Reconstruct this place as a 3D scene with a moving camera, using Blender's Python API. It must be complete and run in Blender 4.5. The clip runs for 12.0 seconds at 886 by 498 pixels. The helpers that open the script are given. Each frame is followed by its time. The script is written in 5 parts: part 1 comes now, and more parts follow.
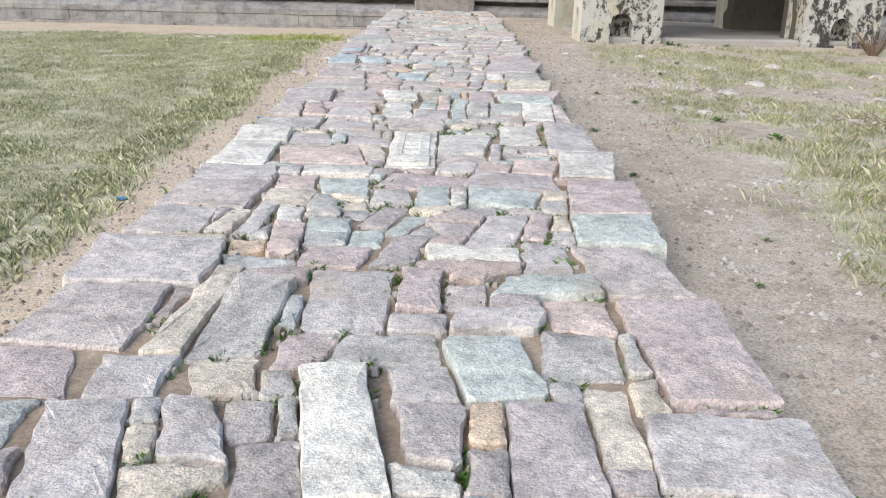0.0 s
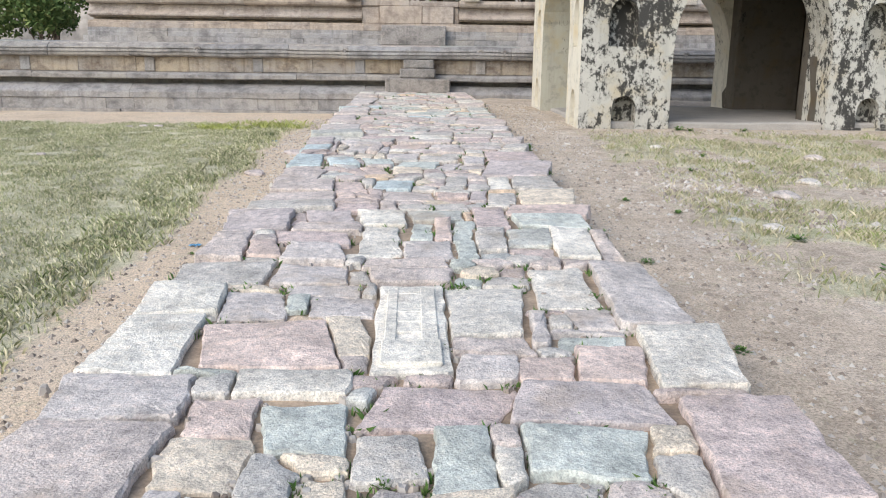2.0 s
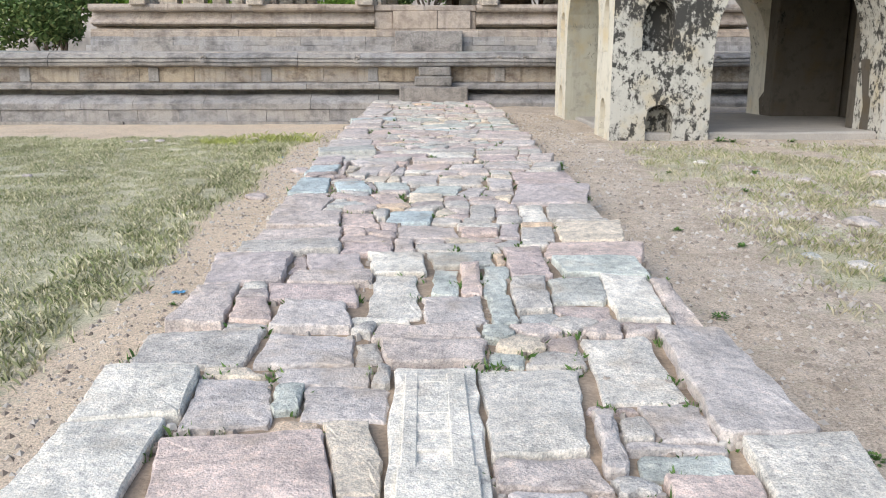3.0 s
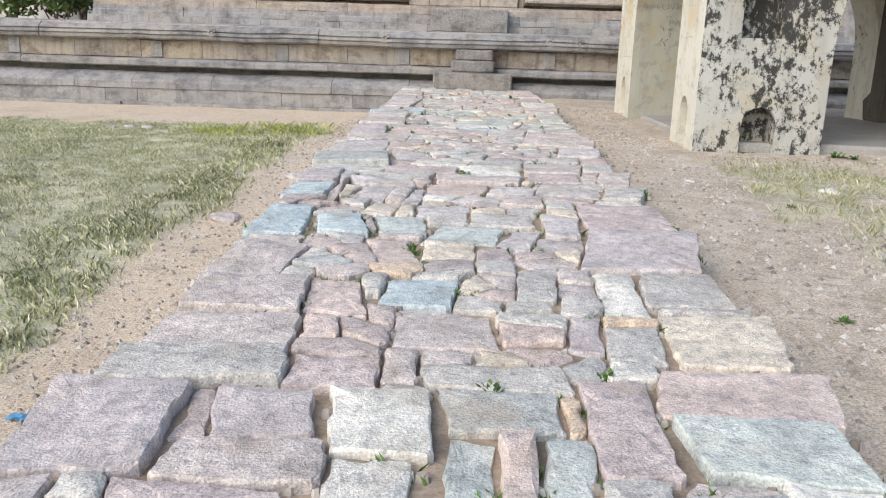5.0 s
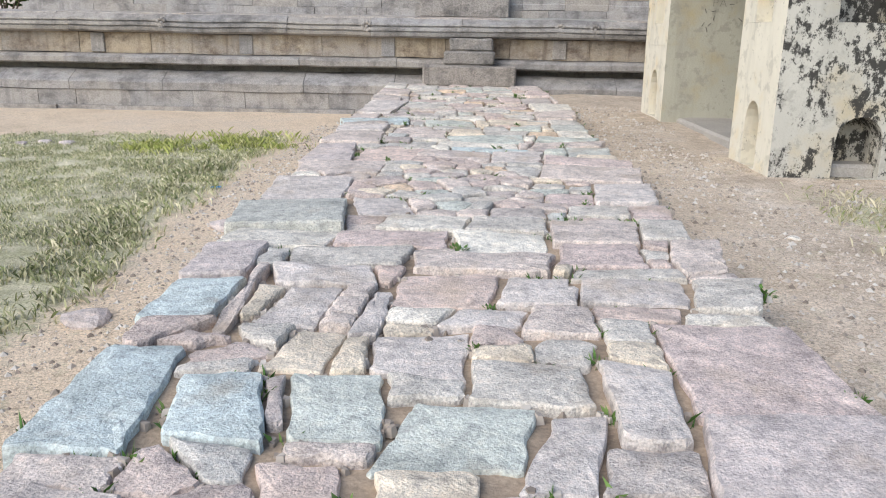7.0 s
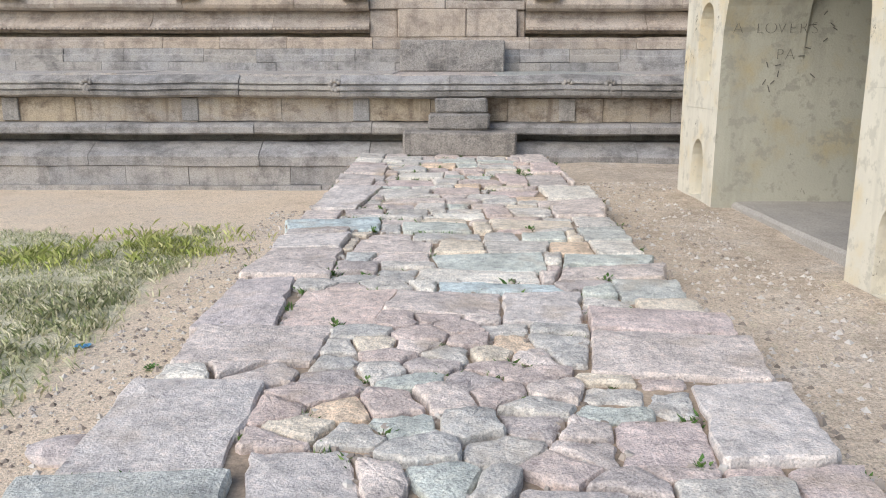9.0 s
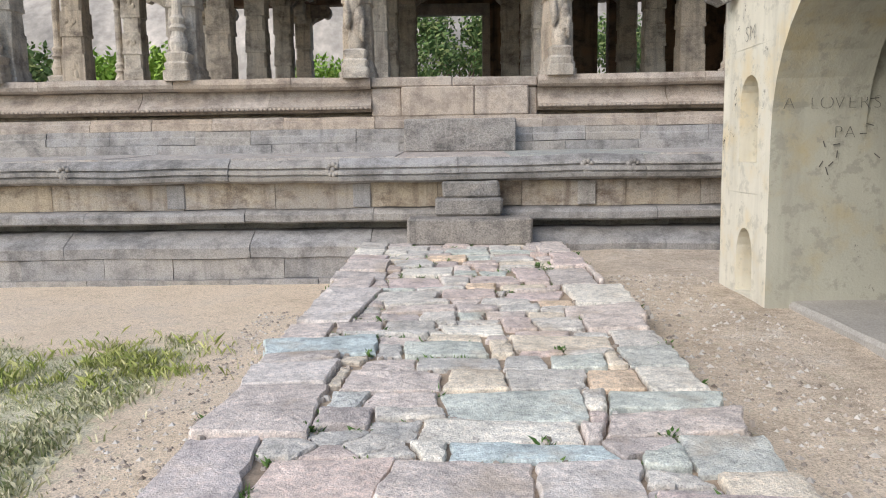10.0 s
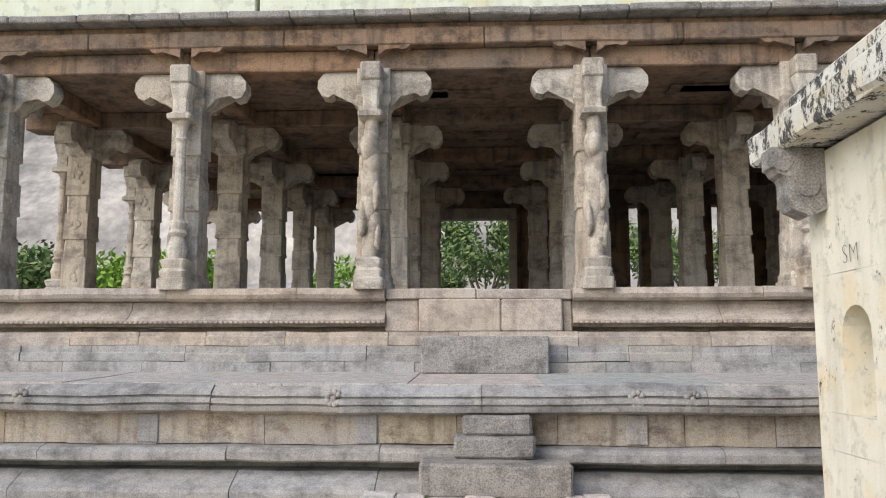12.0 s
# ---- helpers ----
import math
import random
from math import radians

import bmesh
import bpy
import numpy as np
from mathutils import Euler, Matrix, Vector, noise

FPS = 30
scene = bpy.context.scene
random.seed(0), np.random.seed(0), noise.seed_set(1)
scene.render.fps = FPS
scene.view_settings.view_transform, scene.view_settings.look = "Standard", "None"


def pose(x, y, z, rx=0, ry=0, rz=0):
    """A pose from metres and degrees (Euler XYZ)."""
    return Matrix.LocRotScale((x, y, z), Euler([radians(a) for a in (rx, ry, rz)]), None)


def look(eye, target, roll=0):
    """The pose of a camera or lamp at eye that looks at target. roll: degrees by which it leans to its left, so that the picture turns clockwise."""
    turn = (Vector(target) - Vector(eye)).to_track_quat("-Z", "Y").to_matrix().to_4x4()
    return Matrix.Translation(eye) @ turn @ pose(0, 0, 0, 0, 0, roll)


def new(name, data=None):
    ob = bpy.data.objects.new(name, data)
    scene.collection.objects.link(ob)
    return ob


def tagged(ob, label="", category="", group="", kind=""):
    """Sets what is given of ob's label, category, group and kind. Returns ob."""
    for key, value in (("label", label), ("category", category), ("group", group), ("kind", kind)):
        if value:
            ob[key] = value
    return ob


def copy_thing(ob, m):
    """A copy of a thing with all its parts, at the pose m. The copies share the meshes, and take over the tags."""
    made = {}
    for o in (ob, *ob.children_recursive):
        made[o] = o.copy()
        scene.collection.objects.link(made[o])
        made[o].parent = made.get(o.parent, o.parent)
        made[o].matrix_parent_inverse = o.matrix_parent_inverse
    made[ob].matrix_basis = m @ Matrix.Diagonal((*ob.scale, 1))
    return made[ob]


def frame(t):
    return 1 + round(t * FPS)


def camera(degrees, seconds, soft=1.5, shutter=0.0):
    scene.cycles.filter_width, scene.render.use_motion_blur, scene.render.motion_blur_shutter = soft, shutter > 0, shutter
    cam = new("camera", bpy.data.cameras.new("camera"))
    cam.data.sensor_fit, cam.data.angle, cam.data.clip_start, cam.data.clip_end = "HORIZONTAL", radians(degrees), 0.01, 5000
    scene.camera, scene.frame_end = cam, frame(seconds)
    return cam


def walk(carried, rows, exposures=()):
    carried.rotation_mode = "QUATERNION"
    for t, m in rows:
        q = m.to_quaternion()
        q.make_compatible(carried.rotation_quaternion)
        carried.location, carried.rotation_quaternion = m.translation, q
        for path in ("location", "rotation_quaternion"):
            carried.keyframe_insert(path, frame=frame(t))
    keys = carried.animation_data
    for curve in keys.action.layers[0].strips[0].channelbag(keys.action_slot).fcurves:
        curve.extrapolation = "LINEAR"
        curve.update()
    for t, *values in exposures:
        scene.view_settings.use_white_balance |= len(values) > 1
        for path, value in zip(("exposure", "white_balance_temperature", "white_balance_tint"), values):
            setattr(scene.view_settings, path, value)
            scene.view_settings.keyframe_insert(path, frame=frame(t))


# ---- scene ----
import collections

cam = camera(58.1, 12.0, soft=1.1)
PATH = [
    (0, (-0.044, -0.012, 1.921), (-0.041, 1.886, 1.29), 1.4),
    (0.5, (-0.154, 0.505, 1.907), (-0.103, 2.42, 1.332), 0.7),
    (1, (-0.206, 1.127, 1.963), (-0.139, 3.05, 1.419), 0.5),
    (1.5, (-0.269, 1.76, 1.968), (-0.169, 3.693, 1.463), 0.4),
    (2, (-0.3, 2.366, 1.994), (-0.219, 4.311, 1.536), 0.7),
    (2.5, (-0.318, 2.926, 2.069), (-0.249, 4.878, 1.642), 0.7),
    (2.7, (-0.333, 3.141, 2.064), (-0.27, 5.093, 1.632), 0.2),
    (4.3, (-0.312, 5.117, 1.994), (-0.369, 7.047, 1.474), 1.7),
    (4.5, (-0.297, 5.395, 1.986), (-0.363, 7.328, 1.478), 1.6),
    (5, (-0.267, 6.09, 2.042), (-0.309, 8.029, 1.554), 1.8),
    (5.5, (-0.265, 6.732, 2.077), (-0.304, 8.672, 1.59), 1.3),
    (6, (-0.212, 7.365, 2.113), (-0.271, 9.301, 1.613), 1.3),
    (6.5, (-0.237, 8.051, 2.125), (-0.284, 9.982, 1.608), 1.1),
    (7, (-0.255, 8.771, 2.132), (-0.293, 10.7, 1.607), 1.0),
    (7.5, (-0.266, 9.538, 2.172), (-0.298, 11.471, 1.657), 1.0),
    (7.7, (-0.3, 9.849, 2.195), (-0.325, 11.785, 1.691), 1.0),
    (9.3, (-0.271, 11.983, 2.359), (-0.291, 13.947, 1.98), -0.1),
    (9.5, (-0.269, 12.249, 2.38), (-0.294, 14.219, 2.036), -0.2),
    (10, (-0.292, 12.813, 2.457), (-0.329, 14.798, 2.212), -0.8),
    (10.5, (-0.285, 13.334, 2.55), (-0.376, 15.327, 2.422), -1.2),
    (11, (-0.229, 13.859, 2.618), (-0.381, 15.853, 2.61), -0.4),
    (11.5, (-0.251, 14.272, 2.707), (-0.39, 16.263, 2.831), -0.0),
    (12, (-0.265, 14.522, 2.821), (-0.362, 16.505, 3.065), -0.0),
]
walk(cam, [(t, look(eye, target, roll)) for t, eye, target, roll in PATH], [(0, 0.36), (7.5, 0.36), (9.5, 0.33), (10.5, 0.33), (11.5, 0.32), (12, 0.45)])

# ---- world, sun, exposure ----
world = bpy.data.worlds.new("sky")
scene.world = world
world.use_nodes = True
wn = world.node_tree
sky = wn.nodes.new("ShaderNodeTexSky")
sky.sky_type = "NISHITA"
sky.sun_disc = False
sky.sun_elevation = radians(37)
sky.sun_rotation = radians(225)
sky.air_density, sky.dust_density, sky.ozone_density = 1.0, 1.6, 1.0
wn.links.new(sky.outputs[0], wn.nodes["Background"].inputs[0])
wn.nodes["Background"].inputs[1].default_value = 0.15
sun_data = bpy.data.lights.new("sun", "SUN")
sun_data.energy, sun_data.angle, sun_data.color = 2.0, radians(60), (1.0, 0.985, 0.965)
sun = new("sun", sun_data)
sun.matrix_world = look((-34, -24, 36), (0, 10, 0))

# ---- materials ----
def nodes_of(name, rough=0.9):
    m = bpy.data.materials.new(name)
    m.use_nodes = True
    nt = m.node_tree
    b = nt.nodes["Principled BSDF"]
    b.inputs["Roughness"].default_value = rough
    b.inputs["Specular IOR Level"].default_value = 0.25
    return m, nt, b


def node(nt, kind, **values):
    n = nt.nodes.new(kind)
    for key, v in values.items():
        n.inputs[key.replace("_", " ")].default_value = v
    return n


def noise_of(nt, coords, scale, detail=4.0, rough=0.6):
    n = node(nt, "ShaderNodeTexNoise", Scale=scale, Detail=detail, Roughness=rough)
    nt.links.new(coords, n.inputs["Vector"])
    return n.outputs["Fac"]


def ramp(nt, fac, stops, hard=False):
    r = nt.nodes.new("ShaderNodeValToRGB")
    if hard:
        r.color_ramp.interpolation = "CONSTANT"
    e = r.color_ramp.elements
    while len(e) < len(stops):
        e.new(0.5)
    for el, (p, c) in zip(e, stops):
        el.position = p
        el.color = (*c, 1) if len(c) == 3 else c
    nt.links.new(fac, r.inputs[0])
    return r.outputs[0]


def grey(v):
    return (v, v, v)


def mix(nt, fac, a, b, mode="MIX"):
    n = nt.nodes.new("ShaderNodeMix")
    n.data_type, n.blend_type = "RGBA", mode
    for sock, v in ((n.inputs[0], fac), (n.inputs[6], a), (n.inputs[7], b)):
        if isinstance(v, (int, float)):
            sock.default_value = v
        elif isinstance(v, tuple):
            sock.default_value = (*v, 1)
        else:
            nt.links.new(v, sock)
    return n.outputs[2]


def bump(nt, b, height, strength, distance=0.01):
    n = node(nt, "ShaderNodeBump", Strength=strength, Distance=distance)
    nt.links.new(height, n.inputs["Height"])
    nt.links.new(n.outputs[0], b.inputs["Normal"])


def where(nt):
    return nt.nodes.new("ShaderNodeNewGeometry").outputs["Position"]


def stretched(nt, coords, sx, sy, sz):
    m = nt.nodes.new("ShaderNodeMapping")
    m.inputs["Scale"].default_value = (sx, sy, sz)
    nt.links.new(coords, m.inputs["Vector"])
    return m.outputs[0]


def granite(name, stops, island=False, speck=0.6, stain=0.6, rough=0.85, relief=0.6):
    """Speckled granite; each stone takes its tone from the stops."""
    m, nt, b = nodes_of(name, rough)
    p = where(nt)
    if island:
        rnd = nt.nodes.new("ShaderNodeNewGeometry").outputs["Random Per Island"]
    else:
        rnd = nt.nodes.new("ShaderNodeObjectInfo").outputs["Random"]
    tone = ramp(nt, rnd, [(q, (c[0] * 1.165, c[1] * 1.16, c[2] * 1.125)) for q, c in stops], hard=True)
    patch = ramp(nt, noise_of(nt, p, 5.0, 5), [(0.3, grey(0.55)), (0.5, grey(1.0)), (0.72, grey(1.35))])
    c = mix(nt, stain, tone, patch, "MULTIPLY")
    vein = noise_of(nt, p, 21.0, 6, 0.7)
    c = mix(nt, 0.8, c, ramp(nt, vein, [(0.34, (0.60, 0.58, 0.60)), (0.5, grey(1.0)), (0.66, (1.22, 1.16, 1.12))]), "MULTIPLY")
    fine = noise_of(nt, p, 105.0, 3, 0.75)
    c = mix(nt, speck, c, ramp(nt, fine, [(0.34, grey(0.42)), (0.47, grey(0.97)), (0.64, grey(1.45))]), "MULTIPLY")
    dust = ramp(nt, noise_of(nt, p, 2.3, 6), [(0.56, grey(0.0)), (0.72, grey(0.55))])
    c = mix(nt, dust, c, (0.46, 0.36, 0.26))
    nt.links.new(c, b.inputs["Base Color"])
    h = mix(nt, 0.35, noise_of(nt, p, 17.0, 7, 0.72), noise_of(nt, p, 90.0, 2))
    bump(nt, b, h, relief * 1.15, 0.03)
    b.inputs["Specular IOR Level"].default_value = 0.12
    return m


PINK, GREYP, MAUVE = (0.53, 0.47, 0.44), (0.49, 0.465, 0.435), (0.43, 0.385, 0.37)
CREAM, WHITE, TEAL = (0.59, 0.525, 0.44), (0.61, 0.58, 0.53), (0.45, 0.47, 0.44)
ROSE = (0.51, 0.42, 0.385)
DARKP = (0.41, 0.355, 0.355)
PAVE = [(0.0, PINK), (0.20, GREYP), (0.38, (0.47, 0.40, 0.375)), (0.52, MAUVE), (0.60, (0.46, 0.445, 0.425)), (0.72, WHITE),
        (0.77, CREAM), (0.84, TEAL), (0.89, (0.45, 0.455, 0.44)), (0.92, ROSE), (0.955, (0.60, 0.48, 0.37))]
pave = granite("pave_granite", PAVE)
pave_far = granite("pave_granite_rest", PAVE, island=True)
kerb_mat = granite("kerb_granite", [(0.0, PINK), (0.3, GREYP), (0.5, (0.52, 0.44, 0.42)), (0.72, (0.45, 0.41, 0.39)), (0.80, WHITE), (0.92, (0.45, 0.455, 0.43))])
SOLO = [granite("stone_" + n, [(0.0, c), (0.5, tuple(v * 1.06 for v in c))], speck=0.45) for n, c in
        (("white", (0.68, 0.65, 0.59)), ("cream", (0.63, 0.56, 0.47)), ("teal", (0.48, 0.505, 0.475)), ("cyan", (0.46, 0.52, 0.53)), ("pink", PINK),
         ("rose", (0.56, 0.465, 0.425)), ("mauve", (0.48, 0.43, 0.42)), ("grey", (0.525, 0.485, 0.465)))]


def temple_stone(name, base, dark, warm, soot=0.35, relief=0.7, speck=0.45):
    """Weathered building granite: tone by block, streaks that run down, soot and ochre stains."""
    m, nt, b = nodes_of(name, 0.9)
    p = where(nt)
    rnd = nt.nodes.new("ShaderNodeObjectInfo").outputs["Random"]
    c = ramp(nt, rnd, [(0.0, base), (0.35, tuple(v * 0.88 for v in base)), (0.6, warm), (0.8, tuple(v * 1.1 for v in base))])
    big = noise_of(nt, stretched(nt, p, 0.9, 0.9, 1.5), 1.3, 8, 0.7)
    c = mix(nt, ramp(nt, big, [(0.42, grey(0.0)), (0.68, grey(0.85))]), c, warm)
    streak = noise_of(nt, stretched(nt, p, 6.0, 6.0, 0.5), 1.0, 5, 0.6)
    c = mix(nt, ramp(nt, streak, [(0.5, grey(0.0)), (0.75, grey(soot))]), c, dark)
    blot = noise_of(nt, stretched(nt, p, 0.8, 0.8, 1.1), 2.4, 10, 0.76)
    c = mix(nt, ramp(nt, blot, [(0.47, grey(0.0)), (0.68, grey(min(1.0, soot * 1.5)))]), c, dark)
    fine = noise_of(nt, p, 55.0, 4, 0.75)
    c = mix(nt, speck, c, ramp(nt, fine, [(0.34, grey(0.3)), (0.49, grey(1.0)), (0.66, grey(1.6))]), "MULTIPLY")
    nt.links.new(c, b.inputs["Base Color"])
    bump(nt, b, mix(nt, 0.4, noise_of(nt, p, 12.0, 7, 0.7), fine), relief, 0.04)
    return m


wall_stone = temple_stone("platform_stone", (0.34, 0.33, 0.324), (0.12, 0.115, 0.112), (0.39, 0.36, 0.325), 0.6)
warm_stone = temple_stone("plinth_stone", (0.45, 0.395, 0.345), (0.14, 0.112, 0.098), (0.48, 0.395, 0.315), 0.5)
pillar_stone = temple_stone("pillar_stone", (0.62, 0.57, 0.50), (0.18, 0.15, 0.13), (0.57, 0.48, 0.375), 0.75, 1.4, 0.45)
# the deep hall's shade is put into this brown and its heavy stains
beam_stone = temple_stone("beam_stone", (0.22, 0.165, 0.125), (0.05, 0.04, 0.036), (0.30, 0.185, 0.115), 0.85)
step_stone = temple_stone("step_stone", (0.34, 0.325, 0.31), (0.10, 0.098, 0.095), (0.37, 0.33, 0.29), 0.6, 1.3, 0.7)


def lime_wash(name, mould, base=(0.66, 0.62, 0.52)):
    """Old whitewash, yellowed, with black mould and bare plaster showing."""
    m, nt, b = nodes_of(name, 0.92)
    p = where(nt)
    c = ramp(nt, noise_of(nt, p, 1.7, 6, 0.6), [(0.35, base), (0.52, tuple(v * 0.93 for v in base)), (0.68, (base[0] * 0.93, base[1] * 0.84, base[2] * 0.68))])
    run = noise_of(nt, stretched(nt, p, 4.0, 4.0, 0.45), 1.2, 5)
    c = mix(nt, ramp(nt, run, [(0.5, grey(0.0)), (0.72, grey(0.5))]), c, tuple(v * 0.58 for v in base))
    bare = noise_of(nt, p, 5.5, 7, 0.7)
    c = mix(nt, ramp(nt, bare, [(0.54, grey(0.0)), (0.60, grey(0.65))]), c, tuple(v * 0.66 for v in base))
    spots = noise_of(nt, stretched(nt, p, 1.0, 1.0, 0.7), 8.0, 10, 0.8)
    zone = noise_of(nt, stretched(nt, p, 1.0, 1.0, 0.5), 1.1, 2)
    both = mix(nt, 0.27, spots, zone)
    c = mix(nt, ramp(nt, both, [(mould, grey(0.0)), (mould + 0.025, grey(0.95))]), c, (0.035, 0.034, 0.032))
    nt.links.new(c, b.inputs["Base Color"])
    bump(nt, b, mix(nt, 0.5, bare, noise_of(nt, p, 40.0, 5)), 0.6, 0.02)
    return m


lime_mouldy = lime_wash("whitewash_mouldy", 0.490, (0.53, 0.515, 0.46))
lime_plain = lime_wash("whitewash_yellowed", 0.60, (0.70, 0.66, 0.55))
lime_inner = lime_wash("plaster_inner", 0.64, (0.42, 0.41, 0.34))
# the pavilion's indoor shade is put into this near-black plaster base
lime_shade = lime_wash("plaster_shaded", 0.58, (0.12, 0.105, 0.085))
lime_eave = lime_wash("whitewash_eave", 0.52, (0.62, 0.60, 0.54))
parapet_mat = lime_wash("parapet_paint", 0.70, (0.66, 0.68, 0.56))


def simple(name, c1, c2, scale=8.0, rough=0.85, relief=0.4, fine=60.0):
    m, nt, b = nodes_of(name, rough)
    p = where(nt)
    c = ramp(nt, noise_of(nt, p, scale, 6, 0.65), [(0.33, c1), (0.67, c2)])
    c = mix(nt, 0.4, c, ramp(nt, noise_of(nt, p, fine, 3), [(0.35, grey(0.6)), (0.65, grey(1.35))]), "MULTIPLY")
    nt.links.new(c, b.inputs["Base Color"])
    bump(nt, b, noise_of(nt, p, scale * 5, 6), relief, 0.015)
    return m


def leafy(name, stops, rough=0.7):
    m, nt, b = nodes_of(name, rough)
    rnd = nt.nodes.new("ShaderNodeNewGeometry").outputs["Random Per Island"]
    c = ramp(nt, rnd, stops)
    c = mix(nt, 0.35, c, ramp(nt, noise_of(nt, where(nt), 1.2, 3), [(0.35, grey(0.6)), (0.65, grey(1.4))]), "MULTIPLY")
    nt.links.new(c, b.inputs["Base Color"])
    return m


floor_mat = simple("cement_floor", (0.34, 0.32, 0.29), (0.42, 0.39, 0.35), 2.0)
rock_mat = simple("hill_rock", (0.17, 0.16, 0.15), (0.58, 0.52, 0.46), 0.16, 0.95, 0.8, 1.6)
bed_mat = simple("joint_soil", (0.21, 0.165, 0.125), (0.50, 0.39, 0.285), 3.0, 0.98, 0.8)
pebble_mat = leafy("gravel", [(0.0, (0.20, 0.165, 0.135)), (0.5, (0.40, 0.345, 0.295)), (1.0, (0.52, 0.49, 0.45))], 0.9)
grass_mat = leafy("lawn_grass", [(0.0, (0.16, 0.20, 0.075)), (0.35, (0.40, 0.405, 0.23)), (0.75, (0.70, 0.64, 0.46)), (1.0, (0.17, 0.215, 0.08))])
dry_mat = leafy("dry_grass", [(0.0, (0.36, 0.33, 0.22)), (0.5, (0.56, 0.50, 0.36)), (0.8, (0.27, 0.29, 0.13)), (1.0, (0.20, 0.24, 0.09))])
fresh_mat = leafy("fresh_grass", [(0.0, (0.24, 0.30, 0.07)), (0.6, (0.40, 0.42, 0.13)), (1.0, (0.52, 0.50, 0.24))])
weed_mat = leafy("weed_leaf", [(0.0, (0.06, 0.13, 0.03)), (0.6, (0.10, 0.19, 0.045)), (1.0, (0.16, 0.24, 0.07))])
tree_mat = leafy("tree_leaf", [(0.0, (0.06, 0.11, 0.03)), (0.6, (0.12, 0.18, 0.055)), (1.0, (0.24, 0.27, 0.10))])
lime_leaf = leafy("bright_leaf", [(0.0, (0.13, 0.24, 0.03)), (0.6, (0.22, 0.36, 0.05)), (1.0, (0.34, 0.46, 0.09))])
bark_mat = simple("bark", (0.10, 0.075, 0.055), (0.17, 0.13, 0.10), 12.0)
twig_mat = simple("dry_twig", (0.16, 0.11, 0.075), (0.26, 0.19, 0.13), 20.0)
litter_mat = simple("blue_wrapper", (0.10, 0.30, 0.50), (0.16, 0.40, 0.62), 30.0, 0.4)
ink_mat = simple("scratched_ink", (0.08, 0.075, 0.07), (0.12, 0.11, 0.10), 30.0)

# ---- mesh helpers ----
rng = random.Random(7)


def mesh_from(name, bm, material, smooth=False):
    me = bpy.data.meshes.new(name)
    bm.normal_update()
    bm.to_mesh(me)
    bm.free()
    me.materials.append(material)
    if smooth:
        me.shade_smooth()
    return me


def part(name, bm, material, parent, label="", smooth=False):
    ob = new(name, mesh_from(name, bm, material, smooth))
    ob.parent = parent
    return tagged(ob, label)


def thing(name, label, category, at=(0, 0, 0), group="", kind=""):
    e = new(name)
    e.location = at
    e.empty_display_size = 0.2
    return tagged(e, label, category, group, kind)


def solo(name, bm, material, label, category, kind="", group="", at=(0, 0, 0), smooth=False):
    ob = new(name, mesh_from(name, bm, material, smooth))
    ob.location = at
    return tagged(ob, label, category, group, kind)


def wob(v, amount, scale=2.0):
    """Uneven hand-cut surface."""
    p = Vector(v)
    return p + Vector((noise.noise(p * scale), noise.noise(p * scale + Vector((31, 7, 3))), noise.noise(p * scale + Vector((3, 17, 41))))) * amount


def box(bm, x0, x1, y0, y1, z0, z1, bevel=0.012, rough=0.0):
    r = bmesh.ops.create_cube(bm, size=1.0, matrix=Matrix.Translation(((x0 + x1) / 2, (y0 + y1) / 2, (z0 + z1) / 2)) @ Matrix.Diagonal((x1 - x0, y1 - y0, z1 - z0, 1)))
    vs = r["verts"]
    if bevel:
        es = list({e for v in vs for e in v.link_edges})
        got = bmesh.ops.bevel(bm, geom=es, offset=bevel, segments=1, affect="EDGES")
        vs = got["verts"]
    if rough:
        for v in vs:
            v.co = wob(v.co, rough, 3.0)
    return vs


def rings(bm, layers, close=True):
    """Joins rings of equal length, bottom to top."""
    made = [[bm.verts.new(p) for p in ring] for ring in layers]
    n = len(made[0])
    for a, b in zip(made, made[1:]):
        for i in range(n):
            bm.faces.new((a[i], a[(i + 1) % n], b[(i + 1) % n], b[i]))
    if close:
        bm.faces.new(made[0][::-1])
        bm.faces.new(made[-1])
    return made


def ngon(cx, cy, z, r, n, turn=0.0):
    return [(cx + r * math.cos(turn + 2 * math.pi * i / n), cy + r * math.sin(turn + 2 * math.pi * i / n), z) for i in range(n)]


def square(cx, cy, z, h, chamfer=0.0):
    c = h - chamfer
    pts = [(c, -h), (h, -c), (h, c), (c, h), (-c, h), (-h, c), (-h, -c), (-c, -h)]
    return [(cx + x, cy + y, z) for x, y in pts]


def extrude_x(bm, profile, x0, x1, steps=1, rough=0.0):
    """A moulding: an outline in y and z, swept along x."""
    n = len(profile)
    layers = []
    for k in range(steps + 1):
        x = x0 + (x1 - x0) * k / steps
        ring = []
        for y, z in profile:
            q = Vector((x, y, z))
            if rough:
                w = wob(q, rough, 1.7)
                q = Vector((x, w.y, w.z))
            ring.append(q)
        layers.append(ring)
    made = [[bm.verts.new(p) for p in r] for r in layers]
    for a, b in zip(made, made[1:]):
        for i in range(n):
            bm.faces.new((a[i], b[i], b[(i + 1) % n], a[(i + 1) % n]))
    bm.faces.new(made[0])
    bm.faces.new(made[-1][::-1])
    bmesh.ops.recalc_face_normals(bm, faces=bm.faces)


# ---- levels ----
PATH_Y = [-5, 0, 4, 7, 11, 12.5, 16, 20, 23.6]
PATH_Z = [0.30, 0.45, 0.58, 0.68, 0.90, 0.97, 1.05, 1.14, 1.20]


